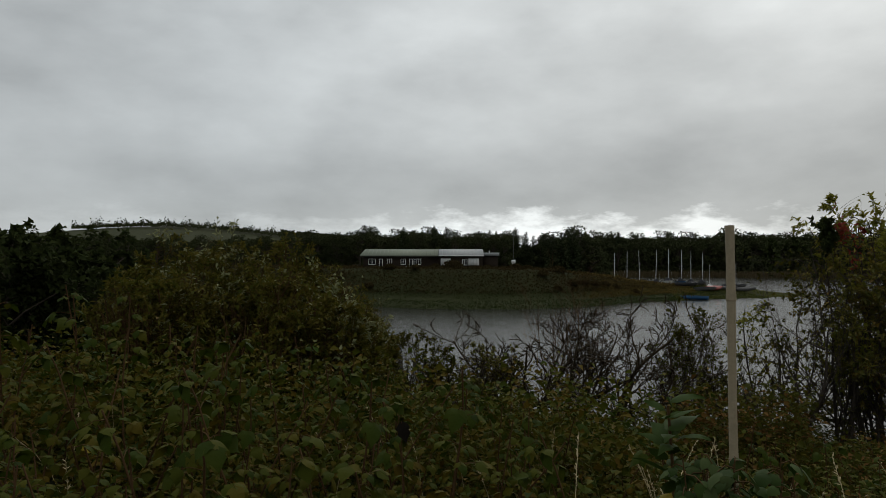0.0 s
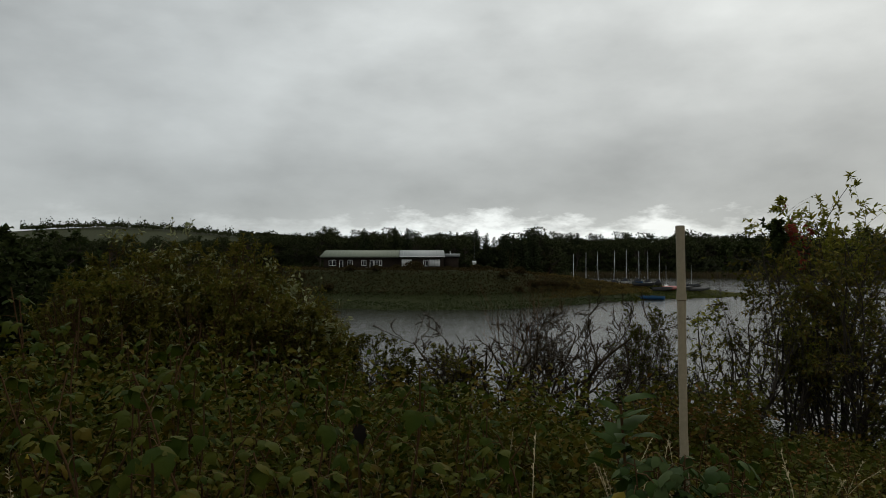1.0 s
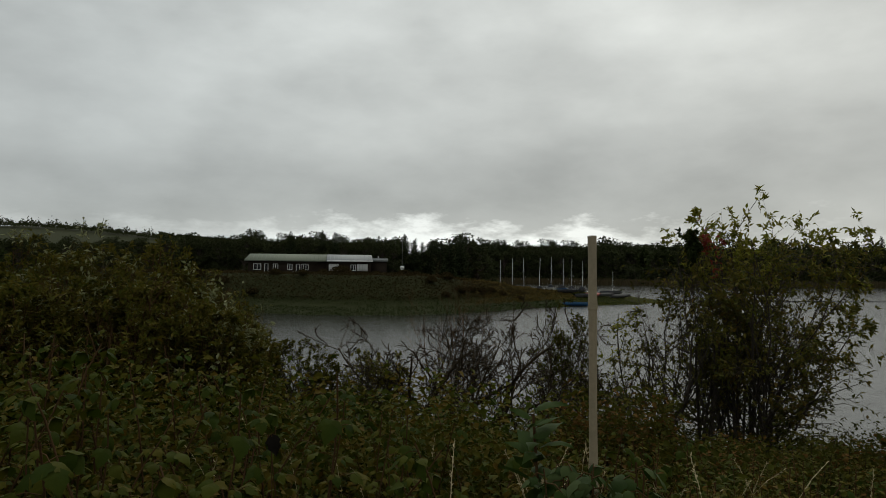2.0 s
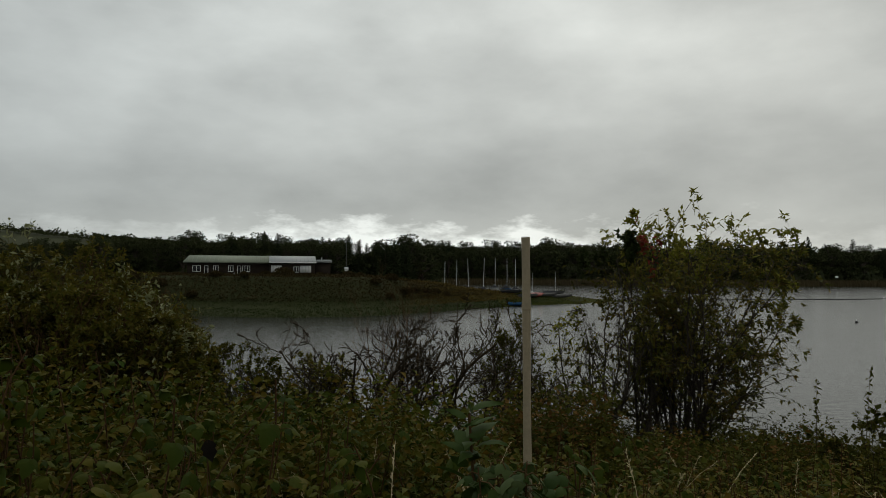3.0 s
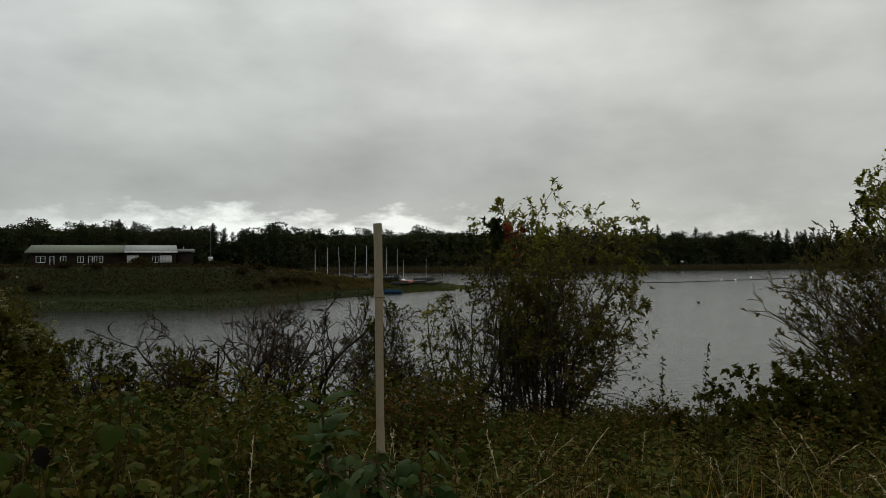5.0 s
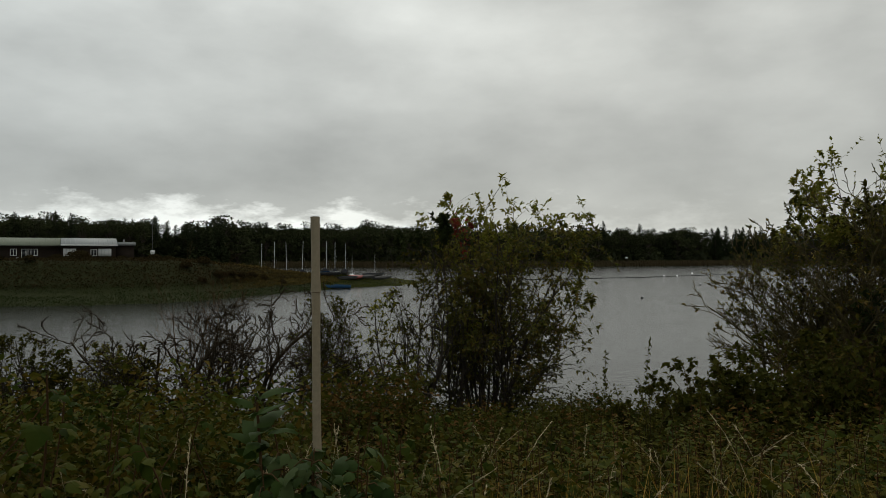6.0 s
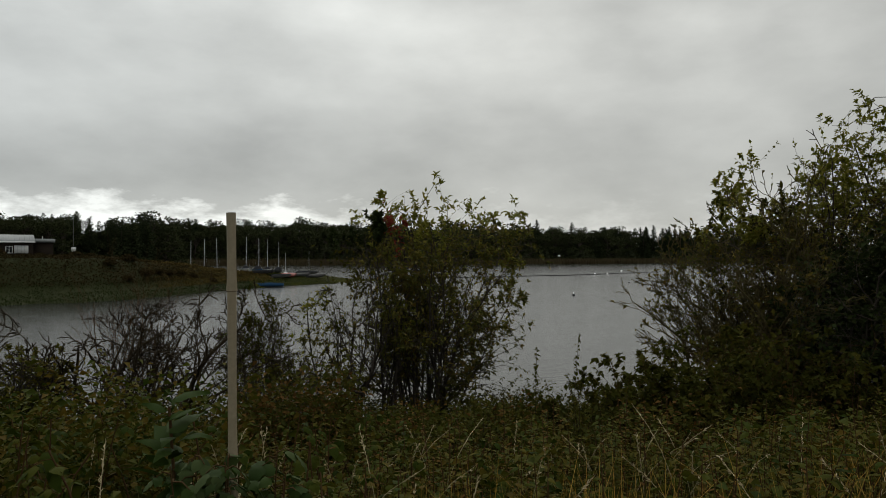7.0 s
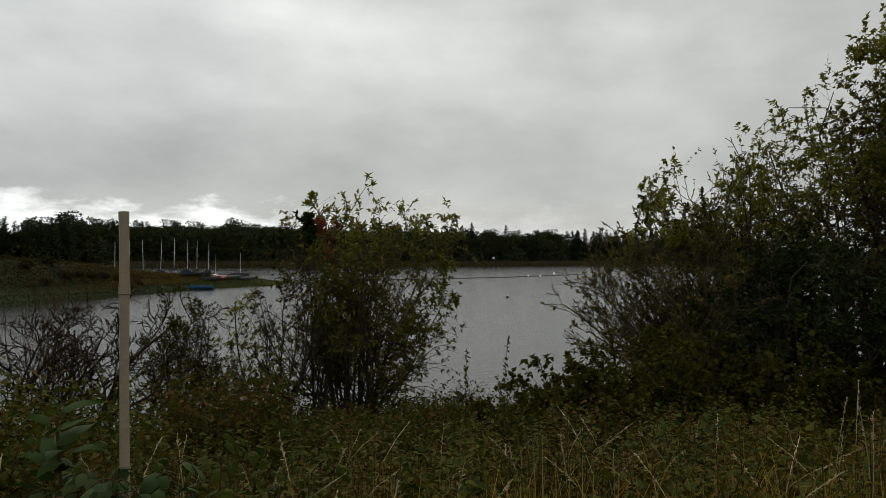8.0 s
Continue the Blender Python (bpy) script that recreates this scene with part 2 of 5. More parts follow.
def water_material():
    mat, nt, b = material("lake_water")
    b.inputs["Base Color"].default_value = (0.014, 0.015, 0.011, 1)
    b.inputs["IOR"].default_value, b.inputs["Specular IOR Level"].default_value = 1.333, 0.5
    b.inputs["Roughness"].default_value = 0.12
    tc = nt.nodes.new("ShaderNodeTexCoord")
    mp = nt.nodes.new("ShaderNodeMapping")
    mp.inputs["Scale"].default_value = (0.55, 1.5, 1.0)
    mp.inputs["Rotation"].default_value = (0, 0, radians(-20))
    nt.links.new(tc.outputs["Object"], mp.inputs[0])
    hs = []
    for s, d in ((1.6, 4.0), (0.12, 3.0)):
        t = nt.nodes.new("ShaderNodeTexNoise")
        t.inputs["Scale"].default_value, t.inputs["Detail"].default_value = s, d
        nt.links.new(mp.outputs[0], t.inputs["Vector"])
        hs.append(t)
    k1 = nt.nodes.new("ShaderNodeBump")
    k1.inputs["Strength"].default_value, k1.inputs["Distance"].default_value = 0.2, 0.2
    nt.links.new(hs[0].outputs[0], k1.inputs["Height"])
    nt.links.new(k1.outputs[0], b.inputs["Normal"])
    r = ramp_node(nt, ((0.15, 0.15, 0.15), (0.22, 0.22, 0.22)))
    nt.links.new(hs[1].outputs[0], r.inputs[0])
    nt.links.new(r.outputs[0], b.inputs["Roughness"])
    return mat


M_WATER = water_material()


def ground_material():
    mat, nt, b = material("rough_ground")
    a = noise_node(nt, 0.05, 5)
    c = noise_node(nt, 1.6, 6, 0.65)
    d = noise_node(nt, 14.0, 5, 0.7)
    r1 = ramp_node(nt, ((0.021, 0.026, 0.010), (0.027, 0.032, 0.012), (0.030, 0.028, 0.012)))
    r2 = ramp_node(nt, ((0.45, 0.45, 0.42), (1.3, 1.25, 1.1)))
    nt.links.new(a.outputs[0], r1.inputs[0])
    nt.links.new(c.outputs[0], r2.inputs[0])
    nt.links.new(mixed(nt, "MULTIPLY", 0.9, r1.outputs[0], r2.outputs[0]), b.inputs["Base Color"])
    b.inputs["Roughness"].default_value, b.inputs["Specular IOR Level"].default_value = 0.95, 0.1
    k = nt.nodes.new("ShaderNodeBump")
    k.inputs["Strength"].default_value, k.inputs["Distance"].default_value = 0.8, 0.08
    nt.links.new(d.outputs[0], k.inputs["Height"])
    nt.links.new(k.outputs[0], b.inputs["Normal"])
    return mat


M_GROUND = ground_material()

# ---------------------------------------------------------------- mesh helpers


class Mesh:
    """Collects vertices and faces as arrays and links them as one mesh object."""

    def __init__(self):
        self.v, self.q, self.t, self.n, self.lines = [], [], [], 0, {}

    def add(self, verts, quads=None, tris=None):
        verts = np.asarray(verts, float).reshape(-1, 3)
        if quads is not None and len(quads):
            self.q.append(np.asarray(quads, int).reshape(-1, 4) + self.n)
        if tris is not None and len(tris):
            self.t.append(np.asarray(tris, int).reshape(-1, 3) + self.n)
        self.v.append(verts)
        self.n += len(verts)

    def data(self, name, mat, smooth=False):
        self.flush()
        me = bpy.data.meshes.new(name)
        v = np.concatenate(self.v) if self.v else np.zeros((0, 3))
        q = np.concatenate(self.q) if self.q else np.zeros((0, 4), int)
        t = np.concatenate(self.t) if self.t else np.zeros((0, 3), int)
        me.vertices.add(len(v))
        me.vertices.foreach_set("co", v.astype(np.float32).ravel())
        me.loops.add(q.size + t.size)
        me.loops.foreach_set("vertex_index", np.concatenate([q.ravel(), t.ravel()]).astype(np.int32))
        me.polygons.add(len(q) + len(t))
        starts = np.concatenate([np.arange(len(q)) * 4, q.size + np.arange(len(t)) * 3])
        me.polygons.foreach_set("loop_start", starts.astype(np.int32))
        if smooth:
            me.polygons.foreach_set("use_smooth", np.ones(len(q) + len(t), bool))
        me.update(calc_edges=True)
        me.materials.append(mat)
        return me

    def tube(self, pts, radii, sides=5):
        """A tapered tube along a line; alike tubes are made together in flush()."""
        self.lines.setdefault((len(pts), sides), []).append((pts, radii))

    def flush(self):
        for (k, sides), group in self.lines.items():
            pts = np.array([g[0] for g in group], float)
            rad = np.array([g[1] for g in group], float)
            d = np.empty_like(pts)
            d[:, 1:-1] = pts[:, 2:] - pts[:, :-2]
            d[:, 0], d[:, -1] = pts[:, 1] - pts[:, 0], pts[:, -1] - pts[:, -2]
            d /= np.linalg.norm(d, axis=2)[..., None] + 1e-9
            ref = np.where(np.abs(d[:, :1, 2:]) < 0.8, np.array([0.0, 0.0, 1.0]), np.array([1.0, 0.0, 0.0]))
            a = np.cross(d, np.broadcast_to(ref, d.shape))
            a /= np.linalg.norm(a, axis=2)[..., None] + 1e-9
            b = np.cross(d, a)
            th = np.arange(sides) * 2 * math.pi / sides
            ring = pts[:, :, None] + rad[:, :, None, None] * (np.cos(th)[:, None] * a[:, :, None] + np.sin(th)[:, None] * b[:, :, None])
            n = len(group)
            g = np.arange(n)[:, None, None] * k * sides
            i = np.arange(k - 1)[None, :, None] * sides
            j = np.arange(sides)[None, None]
            jn = (j + 1) % sides
            quads = np.stack([g + i + j, g + i + jn, g + i + sides + jn, g + i + sides + j], -1).reshape(-1, 4)
            self.add(ring.reshape(-1, 3), quads)
        self.lines = {}

    def box(self, lo, hi):
        (x0, y0, z0), (x1, y1, z1) = lo, hi
        v = [(x0, y0, z0), (x1, y0, z0), (x1, y1, z0), (x0, y1, z0), (x0, y0, z1), (x1, y0, z1), (x1, y1, z1), (x0, y1, z1)]
        self.add(v, [(0, 3, 2, 1), (4, 5, 6, 7), (0, 1, 5, 4), (1, 2, 6, 5), (2, 3, 7, 6), (3, 0, 4, 7)])

    def leaves(self, pos, way, length, width, rng, fold=0.18, droop=0.25, fine=True):
        """Folded, drooping leaf blades: pos and way (n, 3); length and width (n) or one number."""
        pos, way = np.asarray(pos, float), np.asarray(way, float)
        n = len(pos)
        if not n:
            return
        way = way / (np.linalg.norm(way, axis=1)[:, None] + 1e-9)
        length = np.broadcast_to(np.asarray(length, float), (n,))[:, None]
        width = np.broadcast_to(np.asarray(width, float), (n,))[:, None]
        up = np.array([0, 0, 1.0]) + rng.normal(0, 0.55, (n, 3))
        side = np.cross(way, up)
        side /= np.linalg.norm(side, axis=1)[:, None] + 1e-9
        nor = np.cross(side, way)
        tip = pos + way * length - nor * length * droop
        la = pos + way * length * 0.42 + side * width * 0.55 + nor * width * fold
        ra = pos + way * length * 0.42 - side * width * 0.55 + nor * width * fold
        if fine:
            rib = pos + way * length * 0.5 - nor * width * 0.1
            v = np.stack([pos, la, tip, ra, rib], 1)
            tri = np.array([(0, 4, 1), (1, 4, 2), (2, 4, 3), (3, 4, 0)])
        else:
            v = np.stack([pos, la, tip, ra], 1)
            tri = np.array([(0, 2, 1), (0, 3, 2)])
        t = (np.arange(n)[:, None, None] * v.shape[1] + tri[None]).reshape(-1, 3)
        self.add(v.reshape(-1, 3), None, t)

    def flakes(self, pos, size, rng, flat=0.0):
        """Small bent clumps of foliage for woods far away."""
        n = len(pos)
        a = rng.normal(size=(n, 3))
        a[:, 2] *= 1 - flat
        a /= np.linalg.norm(a, axis=1)[:, None]
        b = np.cross(a, rng.normal(size=(n, 3)))
        b /= np.linalg.norm(b, axis=1)[:, None]
        c = np.cross(a, b)
        s = (np.asarray(size) * rng.uniform(0.6, 1.3, n))[:, None]
        v = np.stack([pos - a * s, pos + b * s * 0.7 + c * s * 0.3, pos + a * s, pos - b * s * 0.7 + c * s * 0.3], 1)
        q = np.arange(n)[:, None] * 4 + np.arange(4)[None]
        self.add(v.reshape(-1, 3), q)


def part(name, mesh, mat, parent, label="", smooth=False):
    data = mesh.data(name, mat, smooth) if isinstance(mesh, Mesh) else mesh
    ob = new(name, data)
    ob.parent = parent
    if label:
        ob["label"] = label
    return ob


def thing(name, m, label, category, group="", kind=""):
    ob = new(name)
    ob.empty_display_size = 0.1
    ob.matrix_world = m
    return tagged(ob, label, category, group, kind)


def single(name, mesh, mat, m, label, category="", group="", kind="", smooth=False):
    ob = new(name, mesh.data(name, mat, smooth))
    ob.matrix_world = m
    return tagged(ob, label, category, group, kind)


# ---------------------------------------------------------------- the lie of the land


def step(v, xs, ys):
    return np.interp(v, xs, ys)


def rumple(x, y, s, seed):
    """A cheap smooth roughness."""
    return (np.sin(x * s + seed) * np.cos(y * s * 1.3 + seed * 2.1) + 0.5 * np.sin(x * s * 2.3 - y * s * 1.9 + seed * 3.7) + 0.3 * np.sin(y * s * 4.1 + x * s * 3.3 + seed)) / 1.8


def land(x, y):
    x, y = np.asarray(x, float), np.asarray(y, float)
    u = 0.34 * x + 0.94 * y
    near = step(u, (-400, -60, -4, 0, 2, 13, 19, 30, 60), (3.0, 1.0, 0.05, 0, 0, -2.0, -4.9, -6.5, -7.5)) + 0.06 * rumple(x, y, 0.9, 1.0)
    # the headland with the clubhouse
    shore = step(x, (-90, -30, -11, 0, 10, 20, 29, 42, 57, 68), (112, 100, 97, 93, 92, 98, 107, 118, 125, 133)) + 0.8 * rumple(x, y * 0, 0.45, 2.0)
    back = step(x, (35, 60, 76, 90), (152, 149, 142, 128))
    s = np.minimum(y - shore, np.maximum(back - y, 0.235 * y - x))
    top = step(x, (-90, 14, 20, 29, 35, 42, 50, 70, 84), (1.2, 0.8, 0.3, -0.7, -1.6, -2.2, -2.5, -3.6, -4.2))
    frac = step(s, (-6, 0, 2.5, 5, 10.5, 40), (-0.35, 0.0, 0.08, 0.2, 1.0, 1.0))
    top = np.where(x > 20, np.minimum(top, step(s, (11, 15), (2.0, -2.5))), top)
    head = -4.5 + frac * (top + 4.5) + 0.12 * rumple(x, y, 0.5, 3.0)
    head = np.where(s < -6, -7.0, head)
    # the far shore and the country behind it
    sd = y - step(x, (-400, 60, 104, 156, 245, 300, 420, 700), (330, 328, 330, 312, 302, 294, 292, 250))
    sd = np.maximum(sd, (x - 520) * 0.8)
    sd = np.maximum(sd, -(x + 70) + 0 * y - np.maximum(0, 20 - y) * 10)
    far = step(sd, (-10, 0, 3, 25, 120, 400, 1500), (-7, -4.55, -4.1, -3.2, 0.5, 8, 20))
    hill = 56 * np.exp(-((x + 560) / 300) ** 2 - ((y - 1500) / 380) ** 2) + 34 * np.exp(-((x + 60) / 420) ** 2 - ((y - 1700) / 300) ** 2) + 22 * np.exp(-((x + 900) / 300) ** 2 - ((y - 1300) / 400) ** 2)
    return np.maximum(np.maximum(near, head), np.maximum(far, -8.0)) + hill


def build_ground():
    radii = np.concatenate([np.arange(0.4, 30, 0.4), np.arange(30, 88, 3), np.arange(88, 160, 0.9), np.arange(160, 360, 4), np.geomspace(360, 4500, 46)])
    ang = np.radians(np.concatenate([np.arange(-46, 84, 0.5), np.arange(84, 314, 3.0)]))
    k, r = len(ang), len(radii)
    x, y = radii[:, None] * np.sin(ang)[None], radii[:, None] * np.cos(ang)[None]
    g = Mesh()
    v = np.stack([x, y, land(x, y)], -1).reshape(-1, 3)
    i, j = np.arange(r - 1)[:, None] * k, np.arange(k)[None]
    jn = (j + 1) % k
    quads = np.stack([i + j, i + k + j, i + k + jn, i + jn], -1).reshape(-1, 4)
    centre = len(v)
    fan = np.stack([np.full(k, centre), np.arange(k), (np.arange(k) + 1) % k], -1)
    g.add(np.vstack([v, [[0, 0, float(land(0, 0))]]]), quads, fan)
    return single("ground", g, M_GROUND, Matrix(), "rough grassy bank, headland and fields round a lake", "ground", kind="structure", smooth=True)


build_ground()
sheet = Mesh()
sheet.add([(-1200, 8, WATER), (2500, -300, WATER), (2500, 1200, WATER), (-1200, 1200, WATER)], [(0, 1, 2, 3)])
single("water", sheet, M_WATER, Matrix(), "grey rippled lake water under cloud", "lake", kind="structure")

# ---------------------------------------------------------------- woody plants


def unit(v):
    return v / math.sqrt(v[0] * v[0] + v[1] * v[1] + v[2] * v[2] + 1e-12)


def grow(stems, leaf_pts, rng, start, way, length, radius, level, spec, thin):
    """One branch and, from it, its twigs. spec: per level (segments, wander, lift, children, child length, child spread, where the first child may sit)."""
    segs, wander, lift, kids, ratio, spread, *first = spec[level]
    first = first[0] if first else 0.25 if level else 0.15
    d = unit(np.array(way, float))
    pts, ways, radii = [np.array(start, float)], [d], [radius]
    bends = rng.normal(0, wander, (segs, 3))
    bends[:, 2] += lift
    for i in range(segs):
        d = unit(d + bends[i])
        pts.append(pts[-1] + d * (length / segs))
        ways.append(d)
        radii.append(max(radius * (1 - 0.75 * (i + 1) / segs), thin))
    stems.tube(pts, radii, 5 if level == 0 else 3)
    if level + 1 < len(spec):
        for f in rng.uniform(first, 1.0, kids):
            k = min(int(f * segs), segs - 1)
            p = pts[k] + (pts[k + 1] - pts[k]) * (f * segs - k)
            w = ways[k]
            side = rng.normal(0, 1, 3)
            side = unit(side - w * side.dot(w))
            grow(stems, leaf_pts, rng, p, w * math.cos(spread) + side * math.sin(spread), length * ratio * rng.uniform(0.6, 1.25) * (1.15 - 0.5 * f), max(radii[k] * 0.62, thin), level + 1, spec, thin)
    if level >= len(spec) - 2:
        leaf_pts.append((np.array(pts), np.array(ways), level))


def leaf_spray(leaf_pts, rng, per_twig, length, width, droop, want=None):
    """Leaf blades set along twigs."""
    out = Mesh()
    ps, ws = [], []
    for pts, ways, level in leaf_pts:
        q = pts[-1]
        clump = 1 + 1.3 * math.sin(3.7 * q[0] + 1.3 * q[2]) * math.sin(3.1 * q[1] + 2.9 * q[2] + 1.0) + 0.5 * math.sin(7.1 * q[2] + 5.3 * q[0])
        n = rng.poisson(per_twig * min(2.3, max(0.12, clump)) * (1.0 if want is None else want(q)))
        if not n:
            continue
        f = rng.uniform(0.25, 1.0, n) * (len(pts) - 1)
        k = np.minimum(f.astype(int), len(pts) - 2)
        p = pts[k] + (pts[k + 1] - pts[k]) * (f - k)[:, None]
        w = ways[k] * 0.7 + rng.normal(0, 0.7, (n, 3)) + np.array([0, 0, -0.1])
        ps.append(p)
        ws.append(w)
    if ps:
        p, w = np.concatenate(ps), np.concatenate(ws)
        s = rng.uniform(0.6, 1.25, len(p))
        out.leaves(p, w, length * s, width * s, rng, droop=droop, fine=False)
    return out


def shrub(name, at, seed, stems_n, lean, height, width, spec, per_twig, leaf, mats, label, category, tips=None, base_r=0.25, stem_r=0.028, droop=0.25, group="", thin=0.002, sparse=0, pale=None, waist=0.38, vigour=1.0):
    """A many-stemmed shrub: stems fan out from its foot to an uneven dome; its leaves and, where given, paler leaves above a share of its height."""
    rng = np.random.default_rng(seed)
    stems, lp = [], []
    zc, rad = waist * height, width / 2
    for i in range(stems_n):
        a = i * 2.4 + rng.normal(0, 0.5)
        q = math.sqrt((i + 0.5) / stems_n) * min(1.0, 0.7 + 0.2 * lean) * rng.uniform(0.8, 1.1)
        q = min(q, 1.0)
        goal = np.array([math.sin(a) * q * rad, math.cos(a) * q * rad, zc + (height - zc) * math.sqrt(1 - 0.92 * q * q) * rng.uniform(0.82, 1.02)])
        s = np.array([math.sin(a) * base_r * rng.random(), math.cos(a) * base_r * rng.random(), -0.1])
        st = Mesh()
        reach = goal - s
        long = float(np.linalg.norm(reach))
        grow(st, lp, rng, s, reach / long + np.array([0, 0, 0.25 * q]), long * vigour * rng.uniform(0.8, 1.02), stem_r * rng.uniform(0.6, 1.2), 0, spec, thin)
        stems.append(st)

    def tuck(p):
        """Draws what grew past the dome most of the way back."""
        c = np.array([0, 0, zc])
        e = (p - c) / np.array([rad, rad, height - zc])
        e[:, 2] = np.where(e[:, 2] < 0, e[:, 2] * 0.6, e[:, 2])
        k = np.linalg.norm(e, axis=1) + 1e-9
        lump = 1 + 0.10 * np.sin(5.0 * e[:, 0] + seed) * np.sin(4.3 * e[:, 1] + 2.0 * seed) + 0.07 * np.sin(9 * e[:, 0] + 7 * e[:, 1] + seed)
        f = np.where(k > lump, (lump + 0.3 * (k - lump)) / k, 1.0)[:, None]
        return c + (p - c) * f

    for st in stems:
        st.flush()
        st.v = [tuck(v) for v in st.v]
    lp = [(tuck(p), w, lv) for p, w, lv in lp]
    x, y = at

    def thick(p):
        return 1.0 if not sparse else sparse + (1 - sparse) * min(1.0, max(0.0, p[2] / height * 2.2 - 0.6))

    ob = thing(name, pose(x, y, float(land(x, y))), label, category, group)
    for st in stems:
        part("stem", st, mats[0], ob)
    if pale:
        share, pale_mat = pale
        part("pale_foliage", leaf_spray([p for p in lp if p[0][-1][2] > 0.45 * height and rng.random() < share], rng, 7, leaf[0] * 1.1, leaf[1], droop), pale_mat, ob, "pale grey-green young leaves")
    if per_twig:
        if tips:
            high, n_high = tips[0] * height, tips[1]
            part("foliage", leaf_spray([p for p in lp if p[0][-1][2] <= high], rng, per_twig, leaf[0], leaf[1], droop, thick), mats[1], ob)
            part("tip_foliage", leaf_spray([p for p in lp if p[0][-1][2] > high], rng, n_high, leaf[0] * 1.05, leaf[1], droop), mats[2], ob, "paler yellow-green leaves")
        else:
            part("foliage", leaf_spray(lp, rng, per_twig, leaf[0], leaf[1], droop, thick), mats[1], ob)
    return ob


def fan_shrub(name, at, seed, n, height, reach, toward, low, high, spec, mats, label, per_twig=0, leaf=(0.06, 0.03), stem_r=0.04, thin=0.006, depth=0.5, both=0.5, rise=12):
    """A shrub whose limbs spread from one foot in a fan: steep ones in the middle, low arching ones out to the sides."""
    rng = np.random.default_rng(seed)
    x, y = at
    ob = thing(name, pose(x, y, float(land(x, y))), label, "shrub")
    lp = []
    for i in range(n):
        e = radians(low + (high - low) * (i + rng.random()) / n)
        a = radians(toward) + rng.normal(0, depth) + (math.pi if (i % 2 if both == 0.5 else rng.random() < both) else 0)
        long = 1 / math.hypot(math.cos(e) / reach, math.sin(e) / height) * rng.uniform(0.85, 1.05)
        up = min(e + radians(rise), radians(89))
        st = Mesh()
        grow(st, lp, rng, (rng.normal(0, 0.12), rng.normal(0, 0.12), -0.1), (math.sin(a) * math.cos(up), math.cos(a) * math.cos(up), math.sin(up)), long, stem_r * rng.uniform(0.6, 1.2), 0, spec, thin)
        part("limb", st, mats[0], ob)
    if per_twig:
        part("foliage", leaf_spray(lp, rng, per_twig, leaf[0], leaf[1], 0.25), mats[1], ob)
    return ob


BUSHY = ((7, 0.17, 0.0, 12, 0.46, 0.95), (4, 0.22, 0.0, 8, 0.42, 0.9), (2, 0.22, 0.0, 0, 0, 0))
THICK = ((5, 0.18, 0.0, 9, 0.5, 0.95), (3, 0.22, 0.0, 6, 0.45, 0.9), (2, 0.22, 0.0, 0, 0, 0))
BARE = ((11, 0.14, -0.025, 6, 0.5, 0.6, 0.38), (8, 0.23, 0.01, 4, 0.5, 0.7, 0.3), (5, 0.3, 0.02, 3, 0.5, 0.75, 0.2), (3, 0.3, 0.0, 0, 0, 0))
FINE = ((9, 0.08, 0.02, 12, 0.42, 0.5), (6, 0.12, 0.03, 7, 0.42, 0.5), (3, 0.15, 0.0, 0, 0, 0))
ARCHING = ((10, 0.12, -0.04, 10, 0.4, 0.6), (7, 0.16, 0.05, 6, 0.42, 0.6), (4, 0.18, 0.08, 2, 0.45, 0.55), (2, 0.2, 0.03, 0, 0, 0))
UPRIGHT = ((8, 0.12, 0.02, 14, 0.36, 0.8), (4, 0.2, 0.0, 7, 0.42, 0.85), (2, 0.22, 0.0, 0, 0, 0))
WHIPPY = ((7, 0.08, 0.05, 10, 0.42, 0.55), (4, 0.11, 0.06, 6, 0.42, 0.55), (2, 0.12, 0.05, 0, 0, 0))

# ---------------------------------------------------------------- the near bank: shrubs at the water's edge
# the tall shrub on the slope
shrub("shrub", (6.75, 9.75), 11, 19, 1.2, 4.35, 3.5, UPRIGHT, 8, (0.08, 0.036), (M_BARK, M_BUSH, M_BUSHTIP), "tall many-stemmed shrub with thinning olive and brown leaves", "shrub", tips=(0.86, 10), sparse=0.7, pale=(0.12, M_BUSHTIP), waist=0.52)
shrub("sapling", (6.4, 9.65), 12, 6, 0.6, 4.95, 1.0, WHIPPY, 9, (0.09, 0.034), (M_BARK, M_BUSHTIP), "slender sapling with pale leaf sprays growing through a shrub", "sapling")
shrub("sapling", (5.0, 10.4), 17, 2, 0.2, 3.4, 0.6, WHIPPY, 2, (0.085, 0.036), (M_BARK, M_BUSHTIP), "thin sapling with a few yellow-green leaves", "sapling", sparse=0.02)
shrub("sapling", (5.3, 9.7), 15, 5, 0.4, 4.4, 0.8, BUSHY, 0.8, (0.075, 0.042), (M_BARK, M_DARK, M_THICKET), "dark-leaved sapling beside a tall shrub", "sapling", tips=(0.78, 44), sparse=0.2, waist=0.7)
shrub("sapling", (5.9, 9.8), 16, 5, 0.2, 4.6, 0.7, WHIPPY, 1, (0.075, 0.036), (M_BARK, M_BUSH, M_RED), "sapling with a spray of red autumn leaves", "sapling", tips=(0.8, 9))
